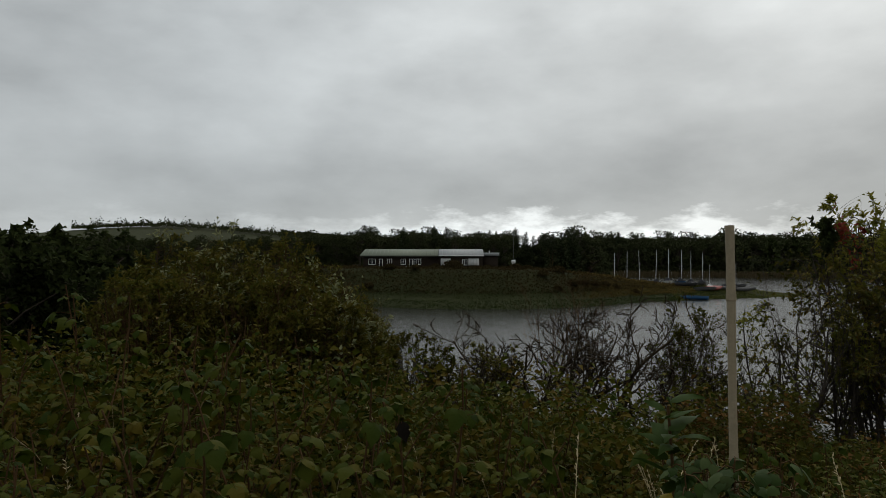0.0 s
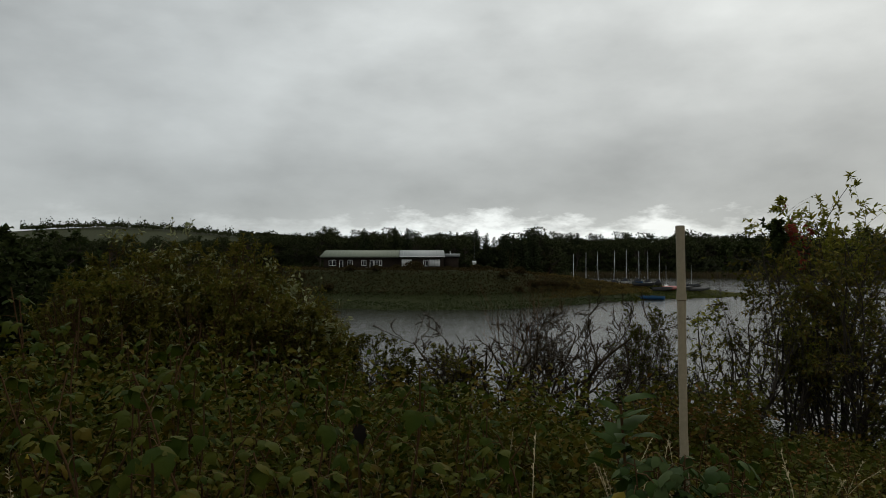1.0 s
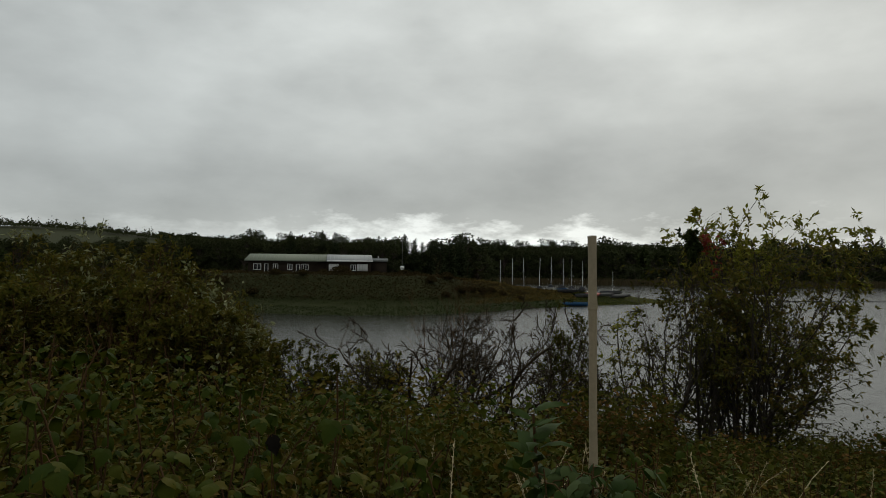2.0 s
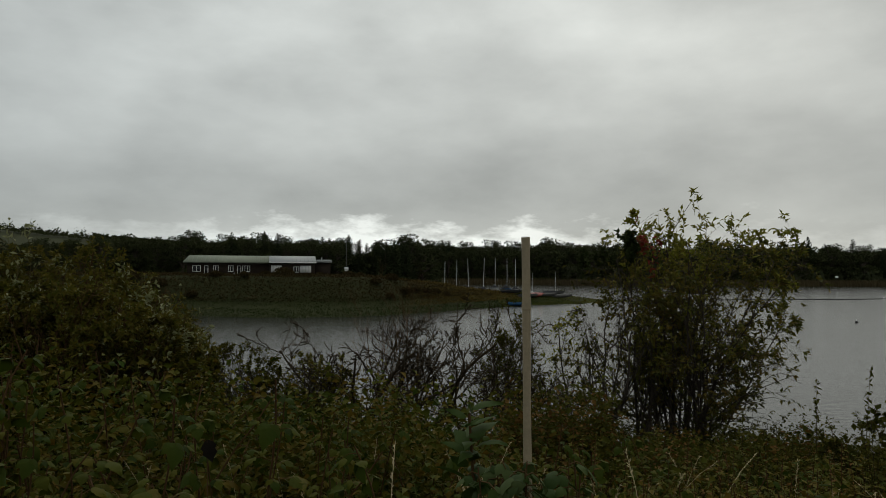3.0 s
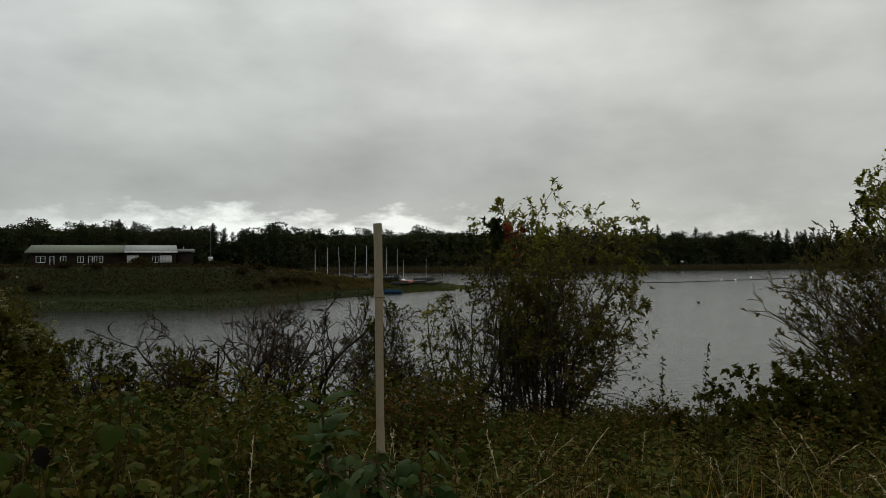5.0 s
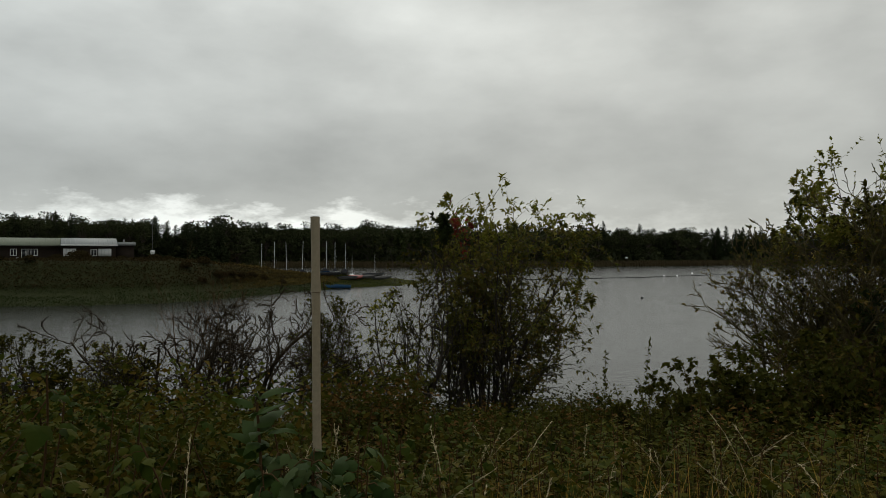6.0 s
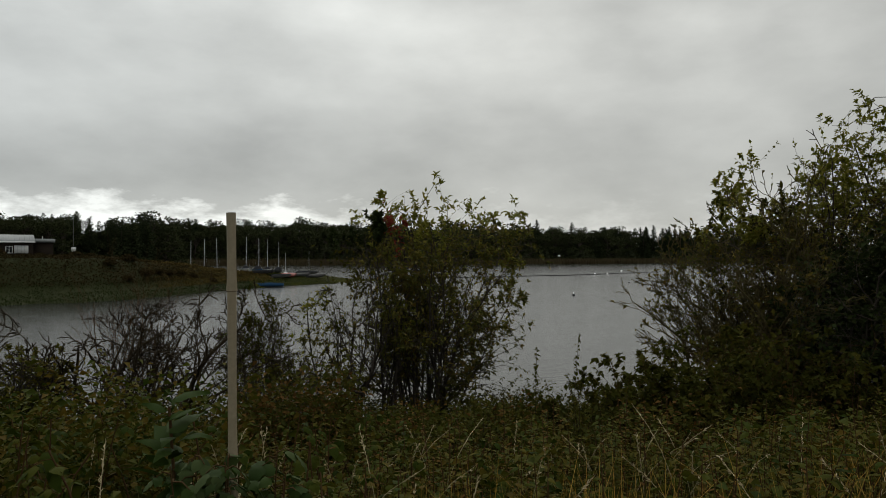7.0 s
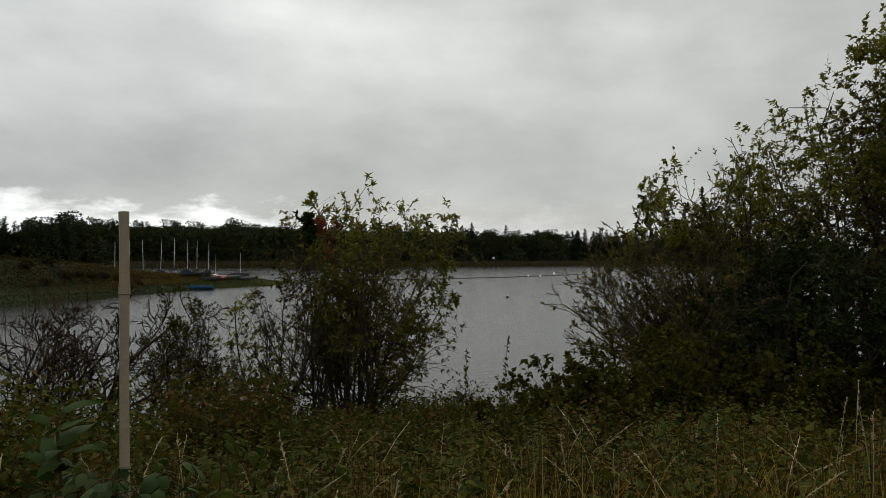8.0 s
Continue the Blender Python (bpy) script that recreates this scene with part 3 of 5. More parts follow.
# the leafless shrubs before the water
fan_shrub("bare_shrub", (2.3, 12.0), 21, 14, 2.4, 3.3, 90, 33, 86, BARE, (M_BARE,), "low crooked shrub without leaves above the water", stem_r=0.055, thin=0.0085, depth=0.35, rise=6)
fan_shrub("bare_shrub", (3.75, 12.1), 24, 7, 2.2, 2.0, 90, 32, 86, BARE, (M_BARE,), "low crooked shrub without leaves above the water", stem_r=0.045, thin=0.008, depth=0.35, rise=6)
fan_shrub("bare_shrub", (1.55, 11.7), 23, 6, 1.9, 2.2, 270, 25, 70, BARE, (M_BARE,), "low crooked shrub without leaves above the water", stem_r=0.035, thin=0.0065, depth=0.5, both=0.2)
fan_shrub("bare_shrub", (2.45, 12.6), 22, 7, 3.4, 1.2, 90, 60, 89, FINE, (M_STEM,), "fine-twigged upright russet shrub without leaves", stem_r=0.018, thin=0.0022, depth=0.8, rise=3)
# dark shrubs on the lower bank
shrub("shrub", (4.9, 13.2), 31, 14, 0.8, 3.3, 1.8, WHIPPY, 7, (0.06, 0.03), (M_BARK, M_DARK), "dark-leaved upright shrub on the lower bank", "shrub")
shrub("shrub", (6.0, 13.4), 32, 9, 0.8, 2.3, 1.6, WHIPPY, 3, (0.06, 0.03), (M_BARK, M_DARK), "dark-leaved upright shrub on the lower bank", "shrub")
shrub("shrub", (-0.35, 11.2), 33, 20, 0.8, 1.9, 1.9, WHIPPY, 7, (0.05, 0.026), (M_BARK, M_DARK), "low dark weed shrub at the top of the bank", "shrub")
shrub("shrub", (0.75, 11.4), 34, 20, 0.8, 1.8, 2.0, WHIPPY, 7, (0.05, 0.026), (M_BARK, M_WILLOW), "low olive weed shrub at the top of the bank", "shrub")
# willowy scrub
for x, y, h, w, seed in ((-3.2, 9.0, 2.75, 2.4, 41), (-2.4, 9.3, 2.9, 2.2, 42), (-1.35, 9.2, 2.55, 1.6, 43), (-1.9, 8.2, 2.3, 2.4, 44), (-3.1, 7.9, 2.2, 2.2, 45), (-1.1, 8.3, 2.0, 1.5, 46), (-2.0, 9.9, 2.7, 2.2, 47), (-3.6, 9.9, 2.7, 2.0, 48), (-1.2, 9.9, 2.35, 1.3, 49)):
    shrub("willow_scrub", (x, y), seed, 24, 0.9, h, w, WHIPPY, 11, (0.066, 0.027), (M_STEM, M_WILLOW), "dense willow scrub with narrow olive and brown leaves", "shrub", group="willow scrub on the bank", pale=(0.07, M_PALE))
for x, y, h, seed in ((-2.57, 8.7, 3.25, 86), (-2.2, 8.8, 3.2, 87), (-1.3, 8.9, 2.8, 89), (-3.4, 8.6, 2.95, 90), (-0.95, 8.7, 2.6, 91), (-1.1, 8.2, 2.6, 94)):
    shrub("sapling", (x, y), seed, 3, 0.5, h, 0.7, WHIPPY, 2.5, (0.07, 0.03), (M_TWIG, M_PALE), "thin sapling with pale leaves rising from scrub", "sapling", stem_r=0.012)
# dark thicket beyond it
for az, d, h, w, seed in ((-26, 21, 5.1, 4.8, 51), (-30, 19, 4.1, 4.5, 52), (-34, 20, 4.0, 4.5, 53), (-22, 24, 5.4, 4.5, 54), (-38, 18, 3.6, 4.5, 55), (-17, 26, 4.4, 4.5, 56), (-29, 15.5, 3.4, 4, 57), (-34, 14, 3.2, 4, 58), (-12, 25, 3.6, 4, 59)):
    x, y = d * math.sin(radians(az)), d * math.cos(radians(az))
    shrub("thicket_tree", (x, y), seed, 16, 0.6, h, w, THICK, 17, (0.14, 0.09), (M_BARK, M_THICKET), "dense dark-leaved small tree in a thicket", "tree", stem_r=0.05, group="dark thicket on the bank")
# the tall hedge
fan_shrub("twiggy_shrub", (10.2, 5.5), 61, 26, 3.5, 2.5, 328, 42, 84, ARCHING, (M_TWIG, M_BUSH), "arching shrub with many fine half-bare twigs", 0.9, (0.06, 0.032), stem_r=0.036, thin=0.0055, depth=0.4, both=0.05, rise=16)
shrub("sapling", (9.55, 6.35), 67, 4, 0.4, 3.5, 0.8, WHIPPY, 1.2, (0.06, 0.03), (M_TWIG, M_BUSH), "thin half-bare sapling over an arching shrub", "sapling")
shrub("sapling", (10.1, 6.0), 68, 4, 0.4, 3.95, 0.9, BUSHY, 3, (0.07, 0.04), (M_BARK, M_DARK, M_DARK), "dark-leaved sapling rising over a twiggy shrub", "sapling", tips=(0.8, 22), sparse=0.1, waist=0.7)
shrub("sapling", (10.75, 5.2), 69, 5, 0.4, 4.6, 1.0, WHIPPY, 7, (0.07, 0.036), (M_BARK, M_BUSH, M_BUSHTIP), "slender sapling with yellowing leaf sprays in a hedge", "sapling", tips=(0.7, 12), sparse=0.3)
# yellowing crowns; the upper leaves' lit look is put into their lighter colour
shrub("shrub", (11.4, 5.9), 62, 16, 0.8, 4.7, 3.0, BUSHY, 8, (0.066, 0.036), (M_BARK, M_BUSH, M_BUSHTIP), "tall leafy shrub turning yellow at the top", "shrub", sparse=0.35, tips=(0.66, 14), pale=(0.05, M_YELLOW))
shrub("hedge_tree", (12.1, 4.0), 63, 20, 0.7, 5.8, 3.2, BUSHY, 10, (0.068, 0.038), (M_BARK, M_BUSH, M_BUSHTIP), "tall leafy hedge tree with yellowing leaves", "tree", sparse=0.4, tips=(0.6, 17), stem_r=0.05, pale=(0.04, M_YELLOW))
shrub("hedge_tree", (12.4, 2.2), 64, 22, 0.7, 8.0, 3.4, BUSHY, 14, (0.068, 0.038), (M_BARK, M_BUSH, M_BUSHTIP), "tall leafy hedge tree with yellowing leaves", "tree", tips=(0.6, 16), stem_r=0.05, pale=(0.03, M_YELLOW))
shrub("shrub", (9.3, 5.2), 65, 12, 0.9, 1.6, 2.2, BUSHY, 5, (0.065, 0.036), (M_BARK, M_BUSH), "low brownish shrub under a hedge", "shrub")
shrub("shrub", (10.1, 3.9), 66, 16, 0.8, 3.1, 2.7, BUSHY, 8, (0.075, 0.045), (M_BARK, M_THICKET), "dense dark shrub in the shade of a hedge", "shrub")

# ---------------------------------------------------------------- brambles, docks, grass in front


def leaflet(mesh, rng, p, way, up, length, width, curl=0.45):
    """A pointed toothed leaf: a bowed, drooping grid with a jagged edge and a sunken rib."""
    way = unit(way)
    side = unit(np.cross(way, up))
    nor = np.cross(side, way)
    rows = ((0.0, 0.10), (0.13, 0.74), (0.28, 1.0), (0.4, 0.82), (0.56, 0.84), (0.76, 0.42), (1.0, 0.02))
    v = []
    twist = rng.normal(0, 0.25)
    for f, w in rows:
        c = p + way * length * (f - 0.12 * f * f) - nor * length * (curl * f * f)
        for e in (-1, 0, 1):
            ww = w * (rng.uniform(0.85, 1.12) if e else 1)
            v.append(c + side * width * 0.5 * ww * e + nor * width * (-0.13 * e * e * w + (-0.03 if e == 0 else 0) + twist * e * f * 0.5 + rng.normal(0, 0.02)))
    q = [(r * 3 + c, r * 3 + c + 1, r * 3 + c + 4, r * 3 + c + 3) for r in range(len(rows) - 1) for c in range(2)]
    mesh.add(v, q)


def bramble_meshes(seed, height, leaves, size, first=0.35, lean=0.16, stout=1.0):
    """An upright cane with three-part leaves, as two meshes."""
    rng = np.random.default_rng(seed)
    st, lf = Mesh(), Mesh()
    d = np.array([rng.normal(0, lean), rng.normal(0, lean), 1.0])
    pts = [np.zeros(3) - np.array([0, 0, 0.1])]
    n = 9
    for i in range(n):
        d = d + rng.normal(0, 0.5 * lean, 3) - np.array([0, 0, 0.03 * i / n])
        d /= np.linalg.norm(d)
        pts.append(pts[-1] + d * (height + 0.1) / n)
    pts = np.array(pts)
    st.tube(pts, np.linspace(0.0055, 0.0028, n + 1) * stout, 5)
    for i in range(leaves):
        f = first + (1 - first) * (i + rng.random()) / leaves
        k = min(int(f * n), n - 1)
        p = pts[k] + (pts[k + 1] - pts[k]) * (f * n - k)
        a = i * 2.4 + rng.normal(0, 0.4)
        w = np.array([math.sin(a), math.cos(a), rng.uniform(-0.1, 0.5)])
        w /= np.linalg.norm(w)
        s = size * rng.uniform(0.65, 1.2)
        e = p + w * s * rng.uniform(0.7, 1.3)
        e[2] -= 0.012
        st.tube([p, (p + e) / 2 + np.array([0, 0, 0.008]), e], [0.0016, 0.0013, 0.001], 3)
        up = np.array([rng.normal(0, 0.35), rng.normal(0, 0.35), 1.0])
        flat = np.array([w[0], w[1], rng.uniform(-0.9, 0.0)])
        sd = np.cross(flat, up)
        sd /= np.linalg.norm(sd)
        leaflet(lf, rng, e, flat, up, s, s * 0.8)
        for sg in (-1, 1):
            leaflet(lf, rng, e - flat * 0.01, flat * 0.45 + sd * sg * 0.9, up, s * 0.8, s * 0.64)
    return st.data("stem", M_STEM), lf.data("foliage", M_RASP, True)


def scatter(rng, n, box, test):
    """n random places in a box, kept by the chance that test gives."""
    (x0, x1), (y0, y1) = box
    out, have = [], 0
    while have < n:
        x, y = rng.uniform(x0, x1, 4000), rng.uniform(y0, y1, 4000)
        keep = rng.random(4000) < test(x, y)
        out.append(np.stack([x[keep], y[keep]], 1))
        have += int(keep.sum())
    return np.concatenate(out)[:n]


def polar(x, y):
    return np.hypot(x - 0.25, y + 0.3), np.degrees(np.arctan2(x - 0.25, y + 0.3))


def bramble_cover(x, y):
    """How thickly brambles stand: thick before the scrub, thinning into grass."""
    d, az = polar(x, y)
    ok = (d > 1.75) & (az > -42) & (az < 66)
    return ok * np.clip((58 - az) / 26, 0.12, 1) * np.minimum(1.0, 3.2 / d + 0.1)


kinds = []
for k in range(9):
    h = 0.72 + 0.09 * (k % 4)
    ob = thing("bramble", pose(0, 0, 0), "upright bramble cane with broad dull-green leaves", "bramble", "brambles on the bank")
    st, lf = bramble_meshes(100 + k, h, 13, 0.060)
    part("stem", st, M_STEM, ob)
    part("foliage", lf, M_RASP, ob)
    kinds.append(ob)
rng = np.random.default_rng(7)
spots = list(scatter(rng, 300, ((-4.5, 5.2), (0.8, 6.6)), bramble_cover))
for i, (x, y) in enumerate(spots):
    d, az = polar(x, y)
    s = rng.uniform(0.85, 1.2) * (1.0 + 0.13 * max(0, d - 2) * float(np.clip((4 - az) / 25, 0, 1)) - 0.14 * float(np.clip((az - 14) / 12, 0, 1)))
    m = pose(x, y, float(land(x, y)), 0, 0, rng.uniform(0, 360)) @ Matrix.Scale(s, 4)
    if i < len(kinds):
        kinds[i].matrix_world = m
    else:
        ob = copy_thing(kinds[i % len(kinds)], Matrix())
        ob.matrix_world = m


def weed_meshes(seed, height, leaves, size, mat, first=0.25):
    """An upright weed: one stem set with narrow drooping leaves."""
    rng = np.random.default_rng(seed)
    st, lf = Mesh(), Mesh()
    f = np.linspace(0, 1, 8)
    lean = rng.normal(0, 0.09, 2)
    pts = np.stack([lean[0] * height * f ** 2, lean[1] * height * f ** 2, height * f - 0.05], 1)
    st.tube(pts, np.linspace(0.0045, 0.0018, 8), 4)
    for i in range(leaves):
        g = first + (1 - first) * (i + rng.random()) / leaves
        p = np.array([np.interp(g, f, pts[:, k]) for k in range(3)])
        a = i * 2.4 + rng.normal(0, 0.3)
        s = size * rng.uniform(0.7, 1.2) * (1.15 - 0.6 * g)
        leaflet(lf, rng, p, np.array([math.sin(a), math.cos(a), rng.uniform(-0.2, 0.7)]), np.array([rng.normal(0, 0.2), rng.normal(0, 0.2), 1.0]), s, s * 0.42, 0.35)
    return st.data("stem", M_STEM), lf.data("foliage", mat, True)


def weeds(places, seed, low, high, leaves, size, mat, label, group, first=0.25, name="weed"):
    rng = np.random.default_rng(seed)
    made = []
    for i, (x, y) in enumerate(places):
        m = pose(x, y, float(land(x, y)), 0, 0, rng.uniform(0, 360))
        if len(made) < 6:
            ob = thing(name, m, label, "weed", group)
            st, lf = weed_meshes(seed + i, low + (high - low) * (i % 6) / 5, leaves, size, mat, first)
            part("stem", st, M_STEM, ob)
            part("foliage", lf, mat, ob)
            made.append(ob)
        else:
            copy_thing(made[i % 6], m)


near = [(0.73 + 0.42 * math.sin(a) * (0.5 + (k % 3) * 0.3), 1.12 + 0.3 * math.cos(a) * (0.6 + (k % 4) * 0.2)) for k, a in enumerate(np.arange(0, 18, 0.45))]
weeds(near, 151, 0.85, 1.08, 40, 0.075, M_RASP, "upright leafy weed growing round a cane", "weeds round the cane")
for k, (x, y, h) in enumerate(((0.69, 0.97, 1.225), (0.712, 0.965, 1.24), (0.735, 0.98, 1.225), (0.755, 0.99, 1.2), (0.70, 0.93, 1.235), (0.66, 0.95, 1.2), (0.68, 0.90, 1.245), (0.72, 0.93, 1.235))):
    ob = thing("bramble", pose(x, y, float(land(x, y)), 0, 0, 50 * k), "slim bramble shoot hiding the foot of a cane", "bramble", "bramble shoots round the cane")
    st, lf = bramble_meshes(140 + k, h - 0.025, 34, 0.037, 0.66, 0.02, 0.45)
    part("stem", st, M_STEM, ob)
    lf.materials[0] = M_DOCK
    part("foliage", lf, M_DOCK, ob)


def undergrowth(name, n, box, test, seed, height, size, mat, label, category, near=False):
    """Uncounted low leaves on the bank: sprays on hidden stems."""
    rng = np.random.default_rng(seed)
    lf = Mesh()
    p = np.array(scatter(rng, n, box, test))
    z = land(p[:, 0], p[:, 1])
    hh = height * rng.uniform(0.55, 1.0, n) * (1 + 0.25 * rumple(p[:, 0], p[:, 1], 1.7, seed))
    pos, way = [], []
    for k in range(6):
        f = rng.uniform(0.3, 1.0, n)
        pos.append(np.stack([p[:, 0] + rng.normal(0, 0.07, n), p[:, 1] + rng.normal(0, 0.07, n), z + hh * f], 1))
        w = rng.normal(0, 1, (n, 3))
        w[:, 2] = w[:, 2] * 0.35
        way.append(w)
    pos, way = np.concatenate(pos), np.concatenate(way)
    s = size * rng.uniform(0.6, 1.3, len(pos))
    lf.leaves(pos, way, s, s * 0.62, rng, droop=0.3, fine=near)
    return single(name, lf, mat, Matrix(), label, category, kind="stuff")


def slope_cover(x, y):
    d, az = polar(x, y)
    return ((d > 2.2) & (az > -44) & (az < 84) & (0.34 * x + 0.94 * y < 15)) * 1.0


def left_slope(x, y):
    d, az = polar(x, y)
    return slope_cover(x, y) * np.clip((70 - az) / 34, 0, 1)


undergrowth("undergrowth", 6500, ((-8, 8), (0.8, 9)), left_slope, 201, 0.7, 0.055, M_RASP, "dense low bramble leaves on the bank", "undergrowth", True)
undergrowth("undergrowth", 6000, ((-8, 2), (4.2, 8.6)), left_slope, 204, 1.35, 0.06, M_RASP, "tall mixed bramble leaves before the scrub", "undergrowth")
undergrowth("bank_weeds", 4500, ((-3, 9), (8.5, 14.5)), lambda x, y: ((0.34 * x + 0.94 * y > 10.3) & (0.34 * x + 0.94 * y < 12.4)) * 1.0, 205, 1.0, 0.05, M_DARK, "dark leggy weeds along the brink of the bank", "weeds")
undergrowth("undergrowth", 8000, ((-9, 13), (5, 14)), slope_cover, 202, 0.7, 0.07, M_DARK, "dark olive weeds down the slope", "undergrowth")


def brink(x, y):
    """Tall weeds in drifts along the break of the slope."""
    u = 0.34 * x + 0.94 * y
    return slope_cover(x, y) * (u > 5.6) * (u < 9.6) * (polar(x, y)[1] > 19) * np.clip(0.25 + 1.4 * rumple(x, y, 1.5, 5.0), 0, 1)


undergrowth("brink_weeds", 3800, ((-1, 11), (2, 10)), brink, 206, 0.9, 0.06, M_DARK, "tall dark olive weeds along the break of the slope", "weeds")
undergrowth("brink_weeds", 1100, ((-1, 11), (2, 10)), brink, 207, 0.85, 0.055, M_BROWN, "dead brown weeds along the break of the slope", "weeds")


undergrowth("brink_weeds", 800, ((1.5, 5), (4.5, 9)), lambda x, y: ((polar(x, y)[0] > 6.6) & (polar(x, y)[0] < 8.3) & (polar(x, y)[1] > 18) & (polar(x, y)[1] < 27)) * 1.0, 209, 1.4, 0.06, M_DARK, "tall dark olive weeds before a gap in the shrubs", "weeds")
undergrowth("brink_weeds", 420, ((1.5, 5), (4.5, 9)), lambda x, y: ((polar(x, y)[0] > 6.6) & (polar(x, y)[0] < 8.3) & (polar(x, y)[1] > 18) & (polar(x, y)[1] < 27)) * 1.0, 210, 1.35, 0.055, M_BROWN, "tall dead brown weeds before a gap in the shrubs", "weeds")


def drifts(x, y):
    """Uneven patches of leaf among the grass."""
    d, az = polar(x, y)
    return ((d > 2.6) & (d < 7.5) & (az > 12) & (az < 82)) * np.clip(1.6 * rumple(x, y, 2.1, 8.0), 0, 1)


undergrowth("nettle_drifts", 1300, ((0.5, 8), (0, 8)), drifts, 208, 0.75, 0.07, M_RASP, "dark nettle leaves in drifts among long grass", "weeds", True)


def blades(mesh, rng, p, z, height, width, lean=0.35):
    """Grass blades: bent three-piece strips."""
    n = len(p)
    a = rng.uniform(0, 2 * math.pi, n)
    o = np.abs(rng.normal(0, lean, n))
    dx, dy = np.sin(a) * o, np.cos(a) * o
    face = rng.uniform(0, math.pi, n)
    wx, wy = np.cos(face), np.sin(face)
    rows = []
    for f, w in ((0, 1.0), (0.4, 0.8), (0.75, 0.5), (1.0, 0.06)):
        cx, cy = p[:, 0] + dx * height * f * f, p[:, 1] + dy * height * f * f
        cz = z + height * (f - 0.25 * o * f * f)
        for e in (-1, 1):
            rows.append(np.stack([cx + wx * width * w * e / 2, cy + wy * width * w * e / 2, cz], 1))
    v = np.stack(rows, 1)
    q = np.array([(0, 1, 3, 2), (2, 3, 5, 4), (4, 5, 7, 6)])
    mesh.add(v.reshape(-1, 3), (np.arange(n)[:, None, None] * 8 + q[None]).reshape(-1, 4))


def grass_patch(name, n, box, test, seed, height, width, mat, label, lean=0.35, category="grass"):
    rng = np.random.default_rng(seed)
    m = Mesh()
    p = np.array(scatter(rng, n, box, test))
    h = height * rng.uniform(0.5, 1.1, n)
    blades(m, rng, p, land(p[:, 0], p[:, 1]) - 0.02, h, width * rng.uniform(0.7, 1.3, n), lean)
    return single(name, m, mat, Matrix(), label, category, kind="stuff")


def grass_cover(x, y):
    d, az = polar(x, y)
    return ((d > 2.0) & (az < 85)) * np.clip((az - 8) / 26, 0, 1)


def in_grass(lo, hi, a0, a1):
    def f(x, y):
        d, az = polar(x, y)
        return ((d > lo) & (d < hi) & (az > a0) & (az < a1)) * 1.0
    return f


def tufts(name, n, per, box, test, seed, height, width, mat, label):
    """Grass in tufts whose blades lean outwards."""
    rng = np.random.default_rng(seed)
    c = scatter(rng, n, box, test)
    k = np.repeat(np.arange(n), per)
    size = rng.uniform(0.6, 1.2, n)[k]
    off = rng.normal(0, 0.055, (n * per, 2)) * size[:, None]
    p = c[k] + off
    m = Mesh()
    h = height * size * rng.uniform(0.5, 1.05, n * per)
    blades(m, rng, p, land(p[:, 0], p[:, 1]) - 0.02, h, width * rng.uniform(0.6, 1.3, n * per), 0.45)
    return single(name, m, mat, Matrix(), label, "grass", kind="stuff")


tufts("grass", 620, 24, ((0.2, 11), (-0.5, 9)), grass_cover, 301, 0.72, 0.009, M_GRASS, "long rank grass, green turning straw")
tufts("straw_grass", 75, 18, ((1.2, 6), (0.2, 5)), lambda x, y: ((polar(x, y)[1] > 30) & (polar(x, y)[1] < 80) & (polar(x, y)[0] > 2.2) & (polar(x, y)[0] < 3.4)) * 1.0, 302, 0.74, 0.007, M_STRAWLEAF, "tufts of straw-yellow dead grass")


tufts("straw_grass", 34, 22, ((1.2, 4), (0.8, 3.2)), in_grass(2.4, 3.3, 35, 49), 304, 0.72, 0.007, M_STRAWLEAF, "tufts of straw-yellow dead grass")
tufts("straw_grass", 60, 20, ((2.0, 5), (0.3, 2.5)), in_grass(2.5, 3.9, 62, 80), 303, 0.66, 0.007, M_STRAWLEAF, "tufts of straw-yellow dead grass")

weeds(scatter(np.random.default_rng(17), 150, ((1.0, 7.5), (0.3, 6.5)), in_grass(2.2, 6.0, 20, 78)), 171, 0.5, 0.9, 30, 0.07, M_WILLOW, "upright leafy weed among long grass", "weeds in the grass")
weeds(scatter(np.random.default_rng(19), 100, ((1.0, 7.5), (0.3, 6.5)), in_grass(2.3, 6.0, 14, 78)), 191, 0.6, 1.0, 26, 0.05, M_BROWN, "brown dead weed stalk among long grass", "dead weeds in the grass", name="dead_weed")
weeds(scatter(np.random.default_rng(18), 220, ((0.8, 7.5), (0.3, 7)), in_grass(2.2, 7.0, 8, 78)), 181, 0.45, 0.8, 22, 0.085, M_RASP, "low green nettle-like weed among long grass", "nettles in the grass", name="nettle")
clumps = np.random.default_rng(23)
middles = scatter(clumps, 16, ((1.2, 7.0), (0.5, 6.5)), in_grass(2.6, 6.2, 24, 76))
weeds(np.concatenate([c + clumps.normal(0, 0.16, (7, 2)) for c in middles]), 211, 0.55, 0.9, 34, 0.1, M_RASP, "dark leafy weed in a clump among long grass", "dark weeds in the grass", name="clump_weed")
weeds(scatter(np.random.default_rng(29), 150, ((2.5, 8.0), (2.5, 8.0)), in_grass(5.4, 8.2, 20, 68)), 221, 0.45, 0.9, 34, 0.085, M_WILLOW, "tall olive weed along the brink of the bank", "weeds along the brink", name="tall_weed")
undergrowth("weeds", 1500, ((0.8, 10), (0, 8)), grass_cover, 203, 0.55, 0.05, M_WILLOW, "leafy weeds among long grass", "weeds")


